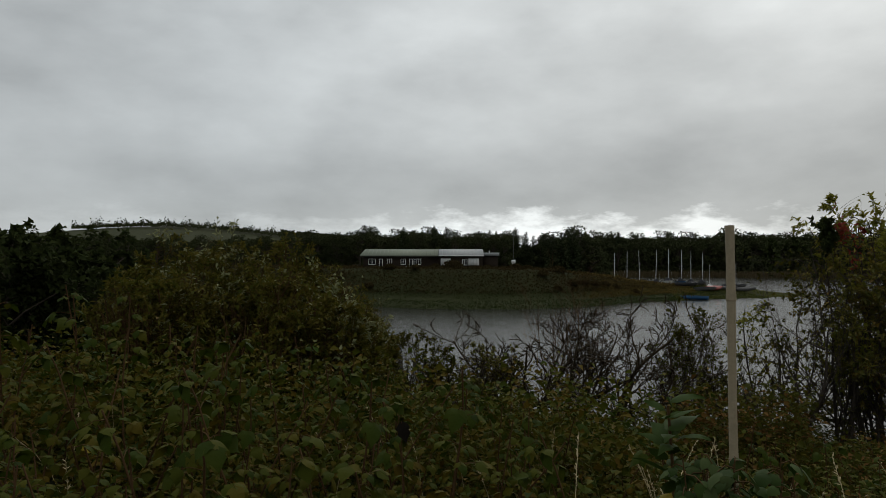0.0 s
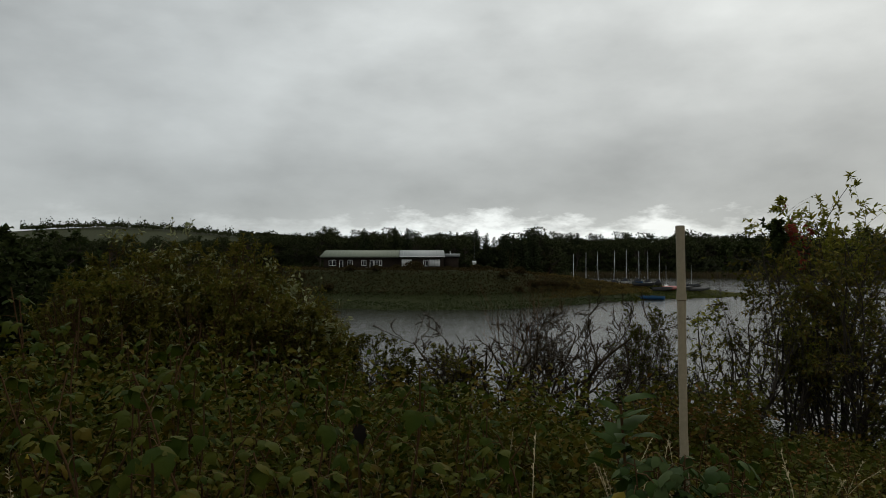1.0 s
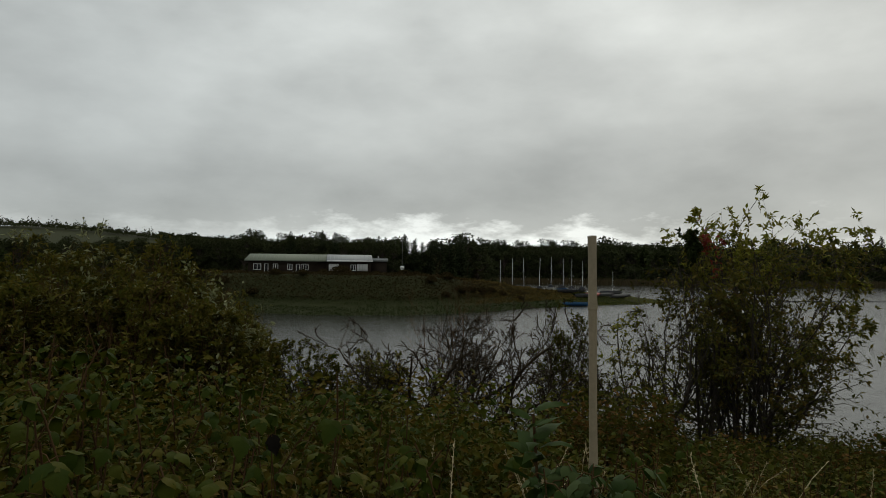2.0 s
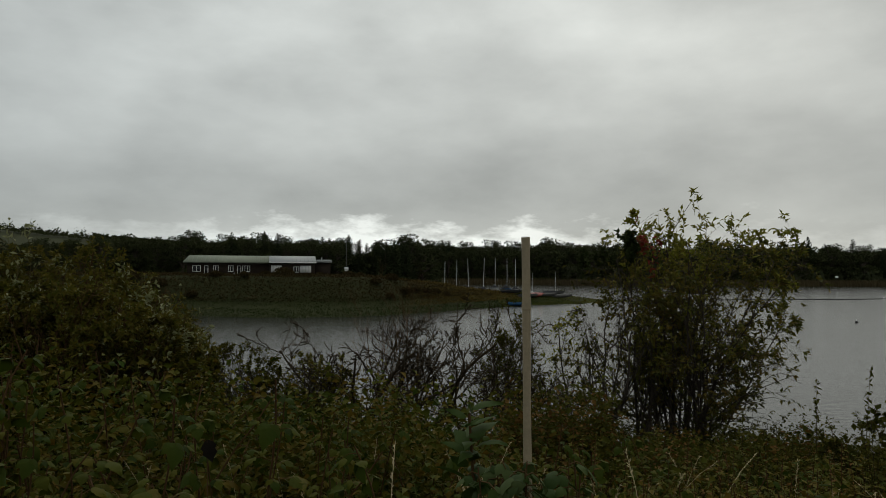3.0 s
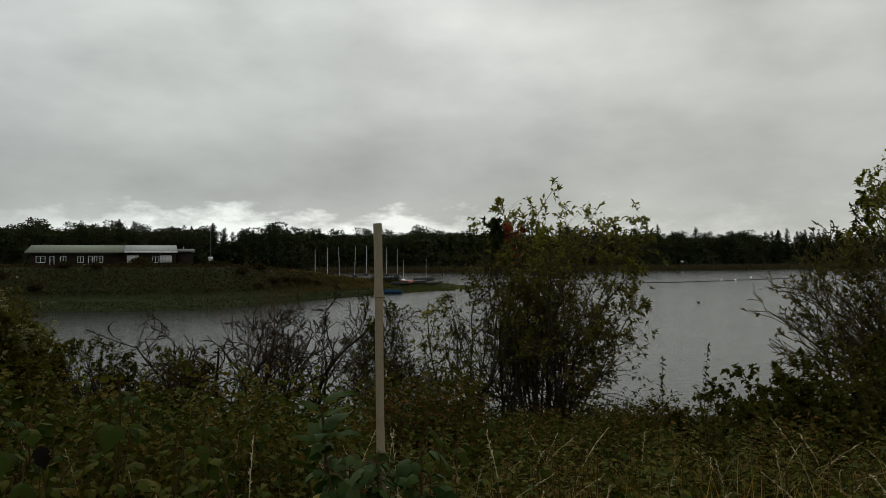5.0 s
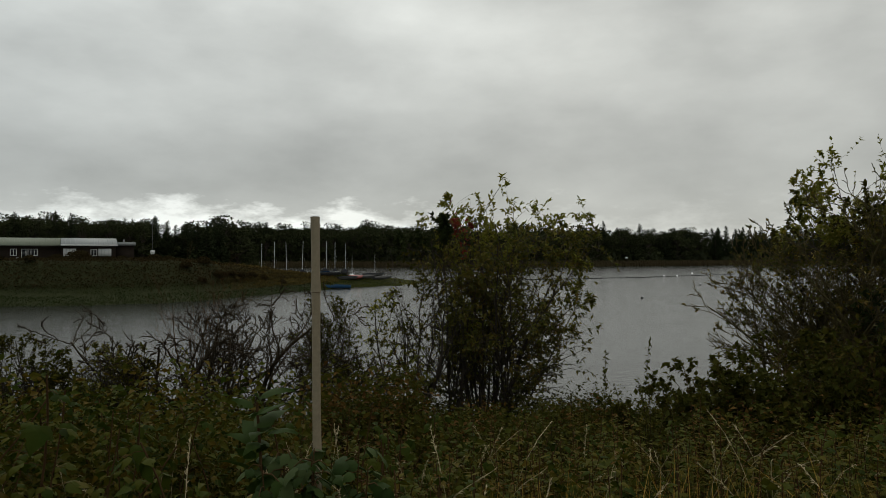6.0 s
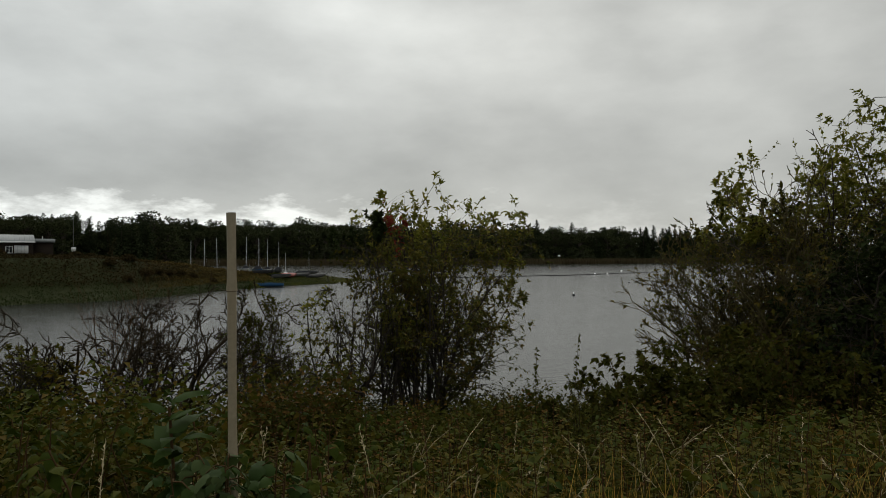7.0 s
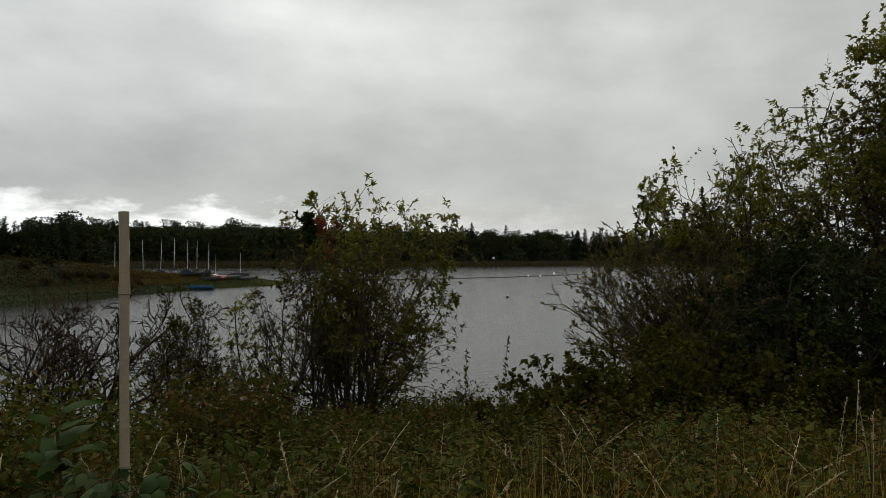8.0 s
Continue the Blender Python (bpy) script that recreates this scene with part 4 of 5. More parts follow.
def dry_stalks(n, box, test, seed, label):
    rng = np.random.default_rng(seed)
    for x, y in scatter(rng, n, box, test):
        st, hd = Mesh(), Mesh()
        h = rng.uniform(0.7, 1.05)
        a = rng.uniform(0, 6.28)
        bend = rng.uniform(0.06, 0.5)
        f = np.linspace(0, 1, 8)
        pts = np.stack([np.sin(a) * bend * h * f ** 2.5, np.cos(a) * bend * h * f ** 2.5, h * (f - 0.35 * bend * f ** 3) - 0.05], 1)
        st.tube(pts, np.linspace(0.0024, 0.0012, 8), 4)
        k = 26
        g = rng.uniform(0.78, 1.0, k)
        hp = np.stack([np.interp(g, f, pts[:, i]) for i in range(3)], 1)
        w = (pts[-1] - pts[-2])[None] * 12 + rng.normal(0, 0.5, (k, 3))
        hd.leaves(hp, w, 0.022, 0.005, rng)
        ob = thing("dry_grass_stalk", pose(x, y, float(land(x, y))), label, "grass stalk", "dry stalks in the grass")
        part("stalk", st, M_STRAW, ob)
        tagged(part("seed_head", hd, M_STRAW, ob), kind="stuff")


dry_stalks(85, ((1.0, 6.0), (0.3, 5.0)), in_grass(2.2, 5.2, 16, 78), 401, "tall dry straw-coloured grass stalk with a seed head")
dry_stalks(20, ((-3.5, 2.0), (2.2, 5.5)), left_slope, 402, "pale dry stalk rising out of brambles")


def seed_stalk(x, y, h, seed, leaves, label):
    rng = np.random.default_rng(seed)
    st, lf = Mesh(), Mesh()
    f = np.linspace(0, 1, 8)
    lean = rng.normal(0, 0.1, 2)
    pts = np.stack([lean[0] * h * f ** 2, lean[1] * h * f ** 2, h * f - 0.05], 1)
    st.tube(pts, np.linspace(0.006, 0.002, 8), 4)
    g = rng.uniform(0.45, 1.0, leaves)
    p = np.stack([np.interp(g, f, pts[:, i]) for i in range(3)], 1)
    w = rng.normal(0, 1, (leaves, 3)) + np.array([0, 0, 0.3])
    lf.leaves(p, w, 0.05 * rng.uniform(0.6, 1.3, leaves), 0.022, rng)
    ob = thing("seed_stalk", pose(x, y, float(land(x, y))), label, "weed stalk", "dark weed stalks above the bank")
    part("stalk", st, M_BARE, ob)
    part("foliage", lf, M_DARK, ob)


rng = np.random.default_rng(9)
for k in range(26):
    az, d = radians(rng.uniform(36, 47)), rng.uniform(6.6, 8.0)
    seed_stalk(0.3 + d * math.sin(az), -0.3 + d * math.cos(az), rng.uniform(0.8, 1.15), 500 + k, 34, "dark dead weed stalk with small hanging leaves")
for az, d, h in ((43.9, 7.0, 1.5), (41.0, 7.3, 1.45)):
    seed_stalk(0.3 + d * math.sin(radians(az)), -0.3 + d * math.cos(radians(az)), h, 540 + int(az), 70, "tall dark weed stalk with small hanging leaves")

# arching bramble at the water side
ARCH = ((9, 0.10, -0.06, 8, 0.35, 0.8), (5, 0.15, -0.02, 0, 0, 0))
for k, (x, y, h) in enumerate(((6.15, 5.4, 1.25), (6.55, 5.05, 1.45), (7.2, 4.8, 1.55), (7.9, 4.3, 1.6), (7.7, 5.2, 1.65), (8.5, 4.6, 1.8), (8.4, 3.6, 1.6), (7.0, 4.2, 1.2))):
    shrub("bramble_bush", (x, y), 71 + k, 18, 0.8, h, 1.7, ARCH, 16, (0.075, 0.05), (M_STEM, M_DARK), "arching dark bramble bush with broad leaves", "bramble", stem_r=0.006, group="bramble bushes")

# the broad-leaved plant beside the cane
def dock_plant(x, y, h, seed):
    rng = np.random.default_rng(seed)
    ob = thing("dock_plant", pose(x, y, float(land(x, y))), "tall leafy weed with broad pale-backed leaves beside a cane", "plant")
    st = Mesh()
    f = np.linspace(0, 1, 9)
    pts = np.stack([0.03 * np.sin(f * 3), 0.02 * f, h * f - 0.05], 1)
    st.tube(pts, np.linspace(0.006, 0.003, 9), 6)
    part("stalk", st, M_STEM, ob)
    for k in range(34):
        g = 0.84 + 0.16 * k / 33
        p = np.array([np.interp(g, f, pts[:, i]) for i in range(3)]) + rng.normal(0, 0.008, 3)
        a = k * 2.4 + rng.normal(0, 0.5)
        m = Mesh()
        long = rng.uniform(0.045, 0.088)
        leaflet(m, rng, p, np.array([math.sin(a), math.cos(a), rng.uniform(-0.2, 0.5) + 0.9 * k / 33]), np.array([rng.normal(0, 0.5), rng.normal(0, 0.5), 1.0]), long, long * rng.uniform(0.36, 0.5), rng.uniform(0.2, 0.7))
        part("leaf", m, M_YELLOW if k in (1, 4) else M_DOCK, ob, "yellowed leaf" if k in (1, 4) else "", True)
    return ob


dock_plant(0.64, 1.13, 1.3, 81)

# ---------------------------------------------------------------- the cane
def cane():
    x, y = 0.727, 1.027
    z0 = float(land(x, y))
    ob = thing("bamboo_cane", pose(x, y, z0), "weathered bamboo cane standing upright in the undergrowth", "cane")
    rng = np.random.default_rng(5)

    def lean(z):
        return -0.007 * (z + z0 - 1.13) / 0.46 + 0.004

    nodes = (-0.15, 0.3, 0.72, 1.15, 1.452, 1.595)
    for k in range(len(nodes) - 1):
        a, b = nodes[k] - z0, nodes[k + 1] - z0
        m = Mesh()
        zs = np.linspace(a, b, 7)
        r = 0.0079 + 0.0006 * np.abs(np.linspace(-1, 1, 7)) ** 3
        if k == 4:
            r = r + 0.0004
            r[0] += 0.0012
        pts = np.stack([lean(zs) + 0.001 * np.sin(zs * 9), 0 * zs, zs], 1)
        m.tube(pts, r, 14)
        if k == 4:
            top = pts[-1] + np.array([0, 0, 0.001])
            th = np.arange(14) * 2 * math.pi / 14
            cap = np.stack([top[0] + 0.0085 * np.cos(th), top[1] + 0.0085 * np.sin(th), np.full(14, top[2])], 1)
            m.add(np.vstack([cap, [top]]), None, [(i, (i + 1) % 14, 14) for i in range(14)])
        part("cane_section", m, M_CANE, ob, smooth=True)
        if 0 < k:
            n = Mesh()
            c = pts[0]
            n.tube([c - (0, 0, 0.0016), c - (0, 0, 0.0008), c + (0, 0, 0.0008), c + (0, 0, 0.0016)], [0.0082, 0.0094, 0.0094, 0.0082], 14)
            part("node_ring", n, M_RUST, ob, "brown ring at a joint", True)


cane()

# a withered leaf and a yellow one in the brambles
def lone_leaf(name, x, y, z, size, mat, label, a):
    rng = np.random.default_rng(3)
    ob = thing(name, pose(x, y, float(land(x, y))), label, "leaf")
    h = z - float(land(x, y))
    st, m = Mesh(), Mesh()
    st.tube([(0, 0.02, -0.05), (0.01, 0.02, h * 0.5), (0, 0, h)], [0.003, 0.0025, 0.0015], 4)
    leaflet(m, rng, np.array([0, 0, h]), np.array([math.sin(a), -0.35, -0.9]), np.array([0.2, -1.0, 0.2]), size, size * 0.62)
    part("stem", st, M_STEM, ob)
    part("blade", m, mat, ob, "", True)


lone_leaf("withered_leaf", 0.027, 2.2, 0.96, 0.085, M_DEADLEAF, "curled withered black leaf hanging in brambles", 0.3)
lone_leaf("yellow_leaf", -2.1, 4.1, 0.42, 0.11, M_YELLOW, "single bright yellow leaf among brambles", 0.8)

# ---------------------------------------------------------------- headland: grass, clubhouse, boats


def on_head(lo, hi):
    def f(x, y):
        z = land(x, y)
        return ((z > lo) & (z < hi)) * 1.0
    return f


grass_patch("bank_grass", 42000, ((-30, 60), (88, 132)), on_head(-4.45, -2.1), 311, 0.2, 0.08, M_BANKGREEN, "green grass along the water's edge of a headland", 0.6)
grass_patch("spit_grass", 22000, ((40, 86), (112, 150)), on_head(-4.45, -2.0), 313, 0.24, 0.08, M_SPIT, "pale yellow-green grass on a low spit", 0.6)


def heath(name, n, box, test, seed, height, size, mat, label):
    """Low uncounted scrub in soft hummocks."""
    rng = np.random.default_rng(seed)
    p = scatter(rng, n, box, test)
    h = height * np.clip(0.55 + 0.45 * rumple(p[:, 0], p[:, 1], 1.1, seed) + 0.3 * rumple(p[:, 0], p[:, 1], 3.1, seed + 1), 0.08, 1.4)
    m = Mesh()
    m.flakes(np.stack([p[:, 0], p[:, 1], land(p[:, 0], p[:, 1]) + h * rng.random(n)], 1), size, rng)
    return single(name, m, mat, Matrix(), label, "scrub", kind="stuff")


def hump(x, y):
    return on_head(-3.6, 2.0)(x, y) * np.clip((x - 19) / 8, 0, 1)


heath("bank_scrub", 85000, ((-40, 46), (92, 130)), on_head(-2.7, 2.0), 312, 0.5, 0.115, M_BANKRUST, "russet dead grass and scrub on a raised bank")
heath("golden_tussocks", 24000, ((18, 46), (98, 130)), hump, 314, 0.6, 0.095, M_BANKGOLD, "golden-brown tussocks at the end of a raised bank")

def bank_bush(x, y, h, seed):
    rng = np.random.default_rng(seed)
    m = Mesh()
    n = 900
    p = rng.normal(0, 1, (n, 3))
    p /= np.linalg.norm(p, axis=1)[:, None]
    p *= rng.uniform(0.4, 1.0, n)[:, None] ** 0.5 * np.array([h * 0.75, h * 0.7, h * 0.55])
    p[:, 2] = np.abs(p[:, 2]) + h * 0.1
    m.flakes(p, 0.13, rng)
    ob = thing("bank_bush", pose(x, y, float(land(x, y))), "small brown bush on the raised bank", "bush", "bushes on the headland")
    st = Mesh()
    for k in range(5):
        st.tube([(0, 0, -0.2), (rng.normal(0, 0.2), rng.normal(0, 0.2), h * 0.5)], [0.05, 0.02], 4)
    part("stem", st, M_BARK, ob)
    part("foliage", m, M_BANKRUST, ob)


for k, (x, y, h) in enumerate(((1.6, 106, 2.3), (15, 104, 1.3), (18, 108, 1.5), (-8, 107, 1.2), (22, 108, 1.2), (7, 108, 1.1), (26, 112, 1.2), (-16, 106, 2.0), (-20, 108, 2.4), (32, 116, 1.0), (-4, 105, 1.0), (11, 105, 1.4), (13, 107, 1.1), (20, 106, 1.4), (24, 110, 1.4), (5, 104, 0.9), (-11, 104, 1.2), (28, 113, 1.2), (17, 103, 1.0), (-1, 107, 1.2))):
    bank_bush(x, y, h, 600 + k)


def clubhouse():
    z = 0.75
    ob = thing("clubhouse", pose(0, 112, z), "long low dark timber clubhouse with a pale shallow roof", "house")

    def block(x0, x1, y0, y1, z0, z1, name, mat, label="", parent=None):
        m = Mesh()
        m.box((x0, y0, z0), (x1, y1, z1))
        return part(name, m, mat, parent or ob, label)

    block(-12.7, -0.6, 0.7, 7.0, -0.6, 2.35, "wall", M_TIMBER)
    block(-0.6, 6.5, 0.5, 7.2, -0.6, 2.3, "wall", M_TIMBER)
    block(6.5, 9.0, 1.2, 6.0, -0.6, 2.25, "wall", M_TIMBER)

    def roof(x0, x1, y0, ym, y1, ze, zr, t, mat, skew, label):
        m = Mesh()
        v = [(x0, y0, ze), (x1, y0, ze), (x1, ym, zr), (x0 + skew, ym, zr), (x1, y1, ze), (x0, y1, ze)]
        v += [(a, b, c - t) for a, b, c in v]
        m.add(v, [(0, 1, 2, 3), (3, 2, 4, 5), (6, 9, 8, 7), (9, 11, 10, 8), (0, 6, 7, 1), (5, 4, 10, 11), (0, 3, 9, 6), (3, 5, 11, 9), (1, 7, 8, 2), (2, 8, 10, 4)])
        r = part("roof", m, mat, ob, label)
        n = int((x1 - x0) / 0.6)
        for k in range(1, n):
            rib = Mesh()
            x = x0 + (x1 - x0) * k / n
            rib.add([(x - 0.03, y0, ze + 0.004), (x + 0.03, y0, ze + 0.004), (x + 0.03, ym, zr + 0.004), (x - 0.03, ym, zr + 0.004), (x, y0, ze + 0.05), (x, ym, zr + 0.05)],
                    [(0, 4, 5, 3), (4, 1, 2, 5)], [(0, 1, 4), (3, 5, 2)])
            part("roof_seam", rib, mat, r)
        fas = Mesh()
        fas.box((x0, y0 - 0.05, ze - 0.2), (x1, y0 - 0.003, ze + 0.0))
        part("fascia", fas, M_WHITE if mat is M_ROOFGREY else M_ROOF, r, "pale eaves board")

    roof(-13.2, -0.62, 0.0, 3.4, 7.4, 2.3, 3.32, 0.08, M_ROOF, 0.5, "pale green sheet roof")
    roof(-0.58, 6.7, -0.2, 3.4, 7.5, 2.35, 3.34, 0.08, M_ROOFGREY, 0.0, "pale grey sheet roof")
    block(6.75, 9.2, 0.8, 6.4, 2.25, 2.75, "flat_roof", M_ROOFGREY, "flat roof with a white edge")
    vent = Mesh()
    vent.tube([(7.7, 2.5, 2.7), (7.7, 2.5, 3.15)], [0.06, 0.06], 8)
    part("flue", vent, M_METAL, ob)

    def window(x0, x1, z0, z1, bars, y, name="window"):
        w = Mesh()
        t = 0.09
        w.box((x0, y - 0.05, z0), (x0 + t, y + 0.05, z1))
        w.box((x1 - t, y - 0.05, z0), (x1, y + 0.05, z1))
        w.box((x0 + t, y - 0.05, z1 - t), (x1 - t, y + 0.05, z1))
        w.box((x0 + t, y - 0.05, z0), (x1 - t, y + 0.05, z0 + t))
        for b in range(1, bars):
            x = x0 + (x1 - x0) * b / bars
            w.box((x - t / 2, y - 0.045, z0 + t), (x + t / 2, y + 0.045, z1 - t))
        f = part(name, w, M_WHITE, ob, "white window frame" if name == "window" else "white glazed door")
        for b in range(bars):
            g = Mesh()
            xa, xb = x0 + (x1 - x0) * b / bars + t * 0.5, x0 + (x1 - x0) * (b + 1) / bars - t * 0.5
            g.box((xa, y - 0.02, z0 + t), (xb, y - 0.005, z1 - t))
            part("pane", g, M_GLASS, f)

    y = 0.66
    window(-11.9, -10.7, 0.75, 1.72, 2, y)
    window(-10.2, -9.6, 0.3, 1.72, 1, y, "door")
    window(-8.9, -8.1, 0.75, 1.72, 2, y)
    window(-6.7, -5.9, 0.75, 1.72, 2, y)
    window(-5.35, -4.75, 0.3, 1.72, 1, y, "door")
    window(-4.6, -3.4, 0.75, 1.72, 3, y)
    y = 0.46
    for x0, x1 in ((-0.25, 1.35), (4.2, 5.9)):
        m = Mesh()
        m.box((x0, y - 0.06, 0.7), (x1, y - 0.003, 1.78))
        part("shutter", m, M_WHITE, ob, "white painted shutter panel")
        bars = Mesh()
        for k in range(1, 4):
            bars.box((x0 + (x1 - x0) * k / 4 - 0.02, y - 0.08, 0.72), (x0 + (x1 - x0) * k / 4 + 0.02, y - 0.063, 1.76))
        part("shutter_batten", bars, M_GREYPAINT, ob)
    window(3.2, 4.05, 0.7, 1.7, 2, y)
    for x in (-7.9, -5.9):
        m = Mesh()
        m.box((x, -0.4, -0.3), (x + 0.35, 0.1, 0.55))
        part("bin", m, M_GREYPAINT, ob, "small grey box by the wall")


clubhouse()

# flagpole with a white foot
fp = thing("flagpole", pose(11.4, 112, float(land(11.4, 112))), "thin grey flagpole with a white box at its foot", "flagpole")
m = Mesh()
m.tube([(0, 0, 0), (0, 0, 3.0), (0, 0, 6.0)], [0.04, 0.03, 0.018], 8)
part("pole", m, M_GREYHULL, fp)
m = Mesh()
m.box((-0.2, -0.2, -0.3), (0.2, -0.055, 1.55))
part("white_box", m, M_WHITE, fp, "white painted board box")
m = Mesh()
m.box((-0.32, -0.23, 1.1), (0.32, -0.204, 1.55))
part("board", m, M_WHITE, fp)


def hull_mesh(length, beam, depth, rise=0.18, bow=0.12):
    """A small open boat's hull with a rounded bilge, a raked bow and a flat transom."""
    m = Mesh()
    secs, around = 11, 9
    v = []
    for i in range(secs):
        f = i / (secs - 1)
        w = beam / 2 * (0.72 + 0.5 * f - 0.22 * f * f) * (1 - max(0, (f - 0.45) / 0.55) ** 2.2) + 0.02
        sheer = depth + rise * f * f
        keel = bow * depth * f ** 3 * 3
        for j in range(around):
            a = math.pi * j / (around - 1)
            yy = -math.cos(a) * w
            zz = keel + (sheer - keel) * (1 - math.sin(a) ** 0.7)
            v.append((-length / 2 + length * f + (0.12 * length * f * (1 - math.sin(a)) if f > 0.8 else 0), yy, zz))
    q = [(i * around + j, i * around + j + 1, (i + 1) * around + j + 1, (i + 1) * around + j) for i in range(secs - 1) for j in range(around - 1)]
    c = len(v)
    v.append((-length / 2, 0, depth * 0.6))
    m.add(v, q, [(j + 1, j, c) for j in range(around - 1)] + [(around - 1, 0, c)][:0])
    return m


def deck_mesh(length, beam, depth, rise, crown, tent):
    """A cloth cover or deck over the hull; tent: its ridge over the boom."""
    m = Mesh()
    v = []
    secs = 11
    for i in range(secs):
        f = i / (secs - 1)
        w = beam / 2 * (0.72 + 0.5 * f - 0.22 * f * f) * (1 - max(0, (f - 0.45) / 0.55) ** 2.2) + 0.05
        z = depth + rise * f * f + 0.01
        ridge = z + crown + tent * math.sin(math.pi * min(1, f * 1.25)) ** 0.8 if f < 0.8 else z + crown
        for e, k in ((-1, 0), (-0.5, 0.45), (0, 1.0), (0.5, 0.45), (1, 0)):
            v.append((-length / 2 + length * f * 1.02, w * e, z + (ridge - z) * k - (0.12 if abs(e) == 1 else 0)))
    q = [(i * 5 + j, i * 5 + j + 1, (i + 1) * 5 + j + 1, (i + 1) * 5 + j) for i in range(secs - 1) for j in range(4)]
    m.add(v, q)
    return m


def dinghy(x, y, z, turn, mast, hullmat, covermat, label, tilt=0.0, length=4.2, beam=1.55, tent=0.35):
    ob = thing("dinghy", pose(x, y, z, tilt, 0, turn), label, "sailing dinghy", "dinghies at the club")
    part("hull", hull_mesh(length, beam, 0.52), hullmat, ob, smooth=True)
    part("cover", deck_mesh(length, beam, 0.52, 0.18, 0.08, tent), covermat, ob, smooth=True)
    if mast:
        m = Mesh()
        m.tube([(0.6, 0, 0.1), (0.6, 0, mast * 0.55), (0.55, 0, mast)], [0.04, 0.04, 0.028], 8)
        mm = part("mast", m, M_METAL, ob, "thin pale metal mast")
        for yy, xx in ((-beam * 0.46, 0.35), (beam * 0.46, 0.35), (0, length * 0.5)):
            w = Mesh()
            w.tube([(0.57, 0, mast * 0.78), (xx, yy, 0.6)], [0.0025, 0.0025], 3)
            part("stay", w, M_METAL, mm)
        b = Mesh()
        b.tube([(0.55, 0, 0.95), (-1.6, 0, 0.95)], [0.03, 0.03], 6)
        part("boom", b, M_METAL, ob)
    return ob


def ray_at(az_slope, y):
    return 0.18 + az_slope * (y + 0.32), y


# boats drawn up on the headland, by the slope of the sight line and the distance
rows = ((0.2445, 128, 6.0, 0.0, M_GREYHULL, M_NAVY), (0.2615, 129, 6.4, 0.5, M_GREYHULL, M_NAVY), (0.2790, 130, 6.6, -1.5, M_GREYHULL, M_NAVY),
        (0.3030, 131, 6.6, 1.8, M_GREYHULL, M_NAVY), (0.3205, 131, 6.5, 0.4, M_HULLWHITE, M_NAVY), (0.3385, 131.5, 6.4, 0.0, M_BLUEHULL, M_NAVY),
        (0.3530, 132, 6.5, 0.3, M_HULLWHITE, M_NAVY), (0.3690, 133, 6.2, 0.3, M_GREYHULL, M_NAVY))
for k, (s, y, mast, tilt, hm, cm) in enumerate(rows):
    x, y = ray_at(s, y)
    ob = dinghy(x, y, float(land(x, y)) + 0.18, -110 + 9 * (k % 3), mast, hm, cm, "sailing dinghy under a dark ridged cover on the grass, mast up", tent=0.75, beam=1.7)
    ob.rotation_euler.rotate(Euler((0, radians(tilt), 0)))
for s, y, turn, tilt, hm, cm, lab in ((0.3855, 130.5, 24, 20, M_REDHULL, M_REDHULL, "faded red dinghy lying on its side on the grass"), (0.404, 132, 20, 0, M_GREYHULL, M_BLACK, "dark dinghy without a mast on the grass"),
                                      (0.413, 136, -20, 0, M_GREYHULL, M_NAVY, "grey dinghy without a mast on the grass"), (0.428, 133, 8, 12, M_GREYHULL, M_BLACK, "dark low boat on the grass"),
                                      (0.372, 129, 12, 0, M_GREYHULL, M_NAVY, "dark covered dinghy without a mast on the grass"), (0.345, 129.3, 5, 0, M_BLACK, M_NAVY, "dark upturned dinghy on the grass")):
    x, y = ray_at(s, y)
    dinghy(x, y, float(land(x, y)) + 0.05, turn, 0, hm, cm, lab, tilt, tent=0.12, length=3.4 if hm is M_REDHULL else 4.2)
x, y = ray_at(0.360, 118.5)
dinghy(x, y, WATER + 0.06, 172, 0, M_BLUEHULL, M_NAVY, "blue rowing boat drawn up at the water's edge", 16, tent=0.02, length=4.0)
# two moored out on the water
for s, y, mast in ((0.3805, 190, 6.2), (0.418, 185, 6.6)):
    x, y = ray_at(s, y)
    dinghy(x, y, WATER - 0.15, 80, mast, M_HULLWHITE, M_HULLWHITE, "white dinghy moored on the lake, mast up", tent=0.1, length=5.0)
for s, y in ((0.307, 215), (0.312, 214)):
    x, y = ray_at(s, y)
    dinghy(x, y, WATER - 0.1, 10, 0, M_HULLWHITE, M_HULLWHITE, "small white boat moored on the lake", tent=0.05, length=2.6, beam=1.2)

# the floating line and buoys


def ball(m, c, r, squash=1.0, n=8):
    v, q = [], []
    for i in range(n + 1):
        a = math.pi * i / n
        for j in range(n):
            b = 2 * math.pi * j / n
            v.append((c[0] + r * math.sin(a) * math.cos(b), c[1] + r * math.sin(a) * math.sin(b), c[2] + r * squash * math.cos(a)))
    for i in range(n):
        for j in range(n):
            q.append((i * n + j, i * n + (j + 1) % n, (i + 1) * n + (j + 1) % n, (i + 1) * n + j))
    m.add(v, q)


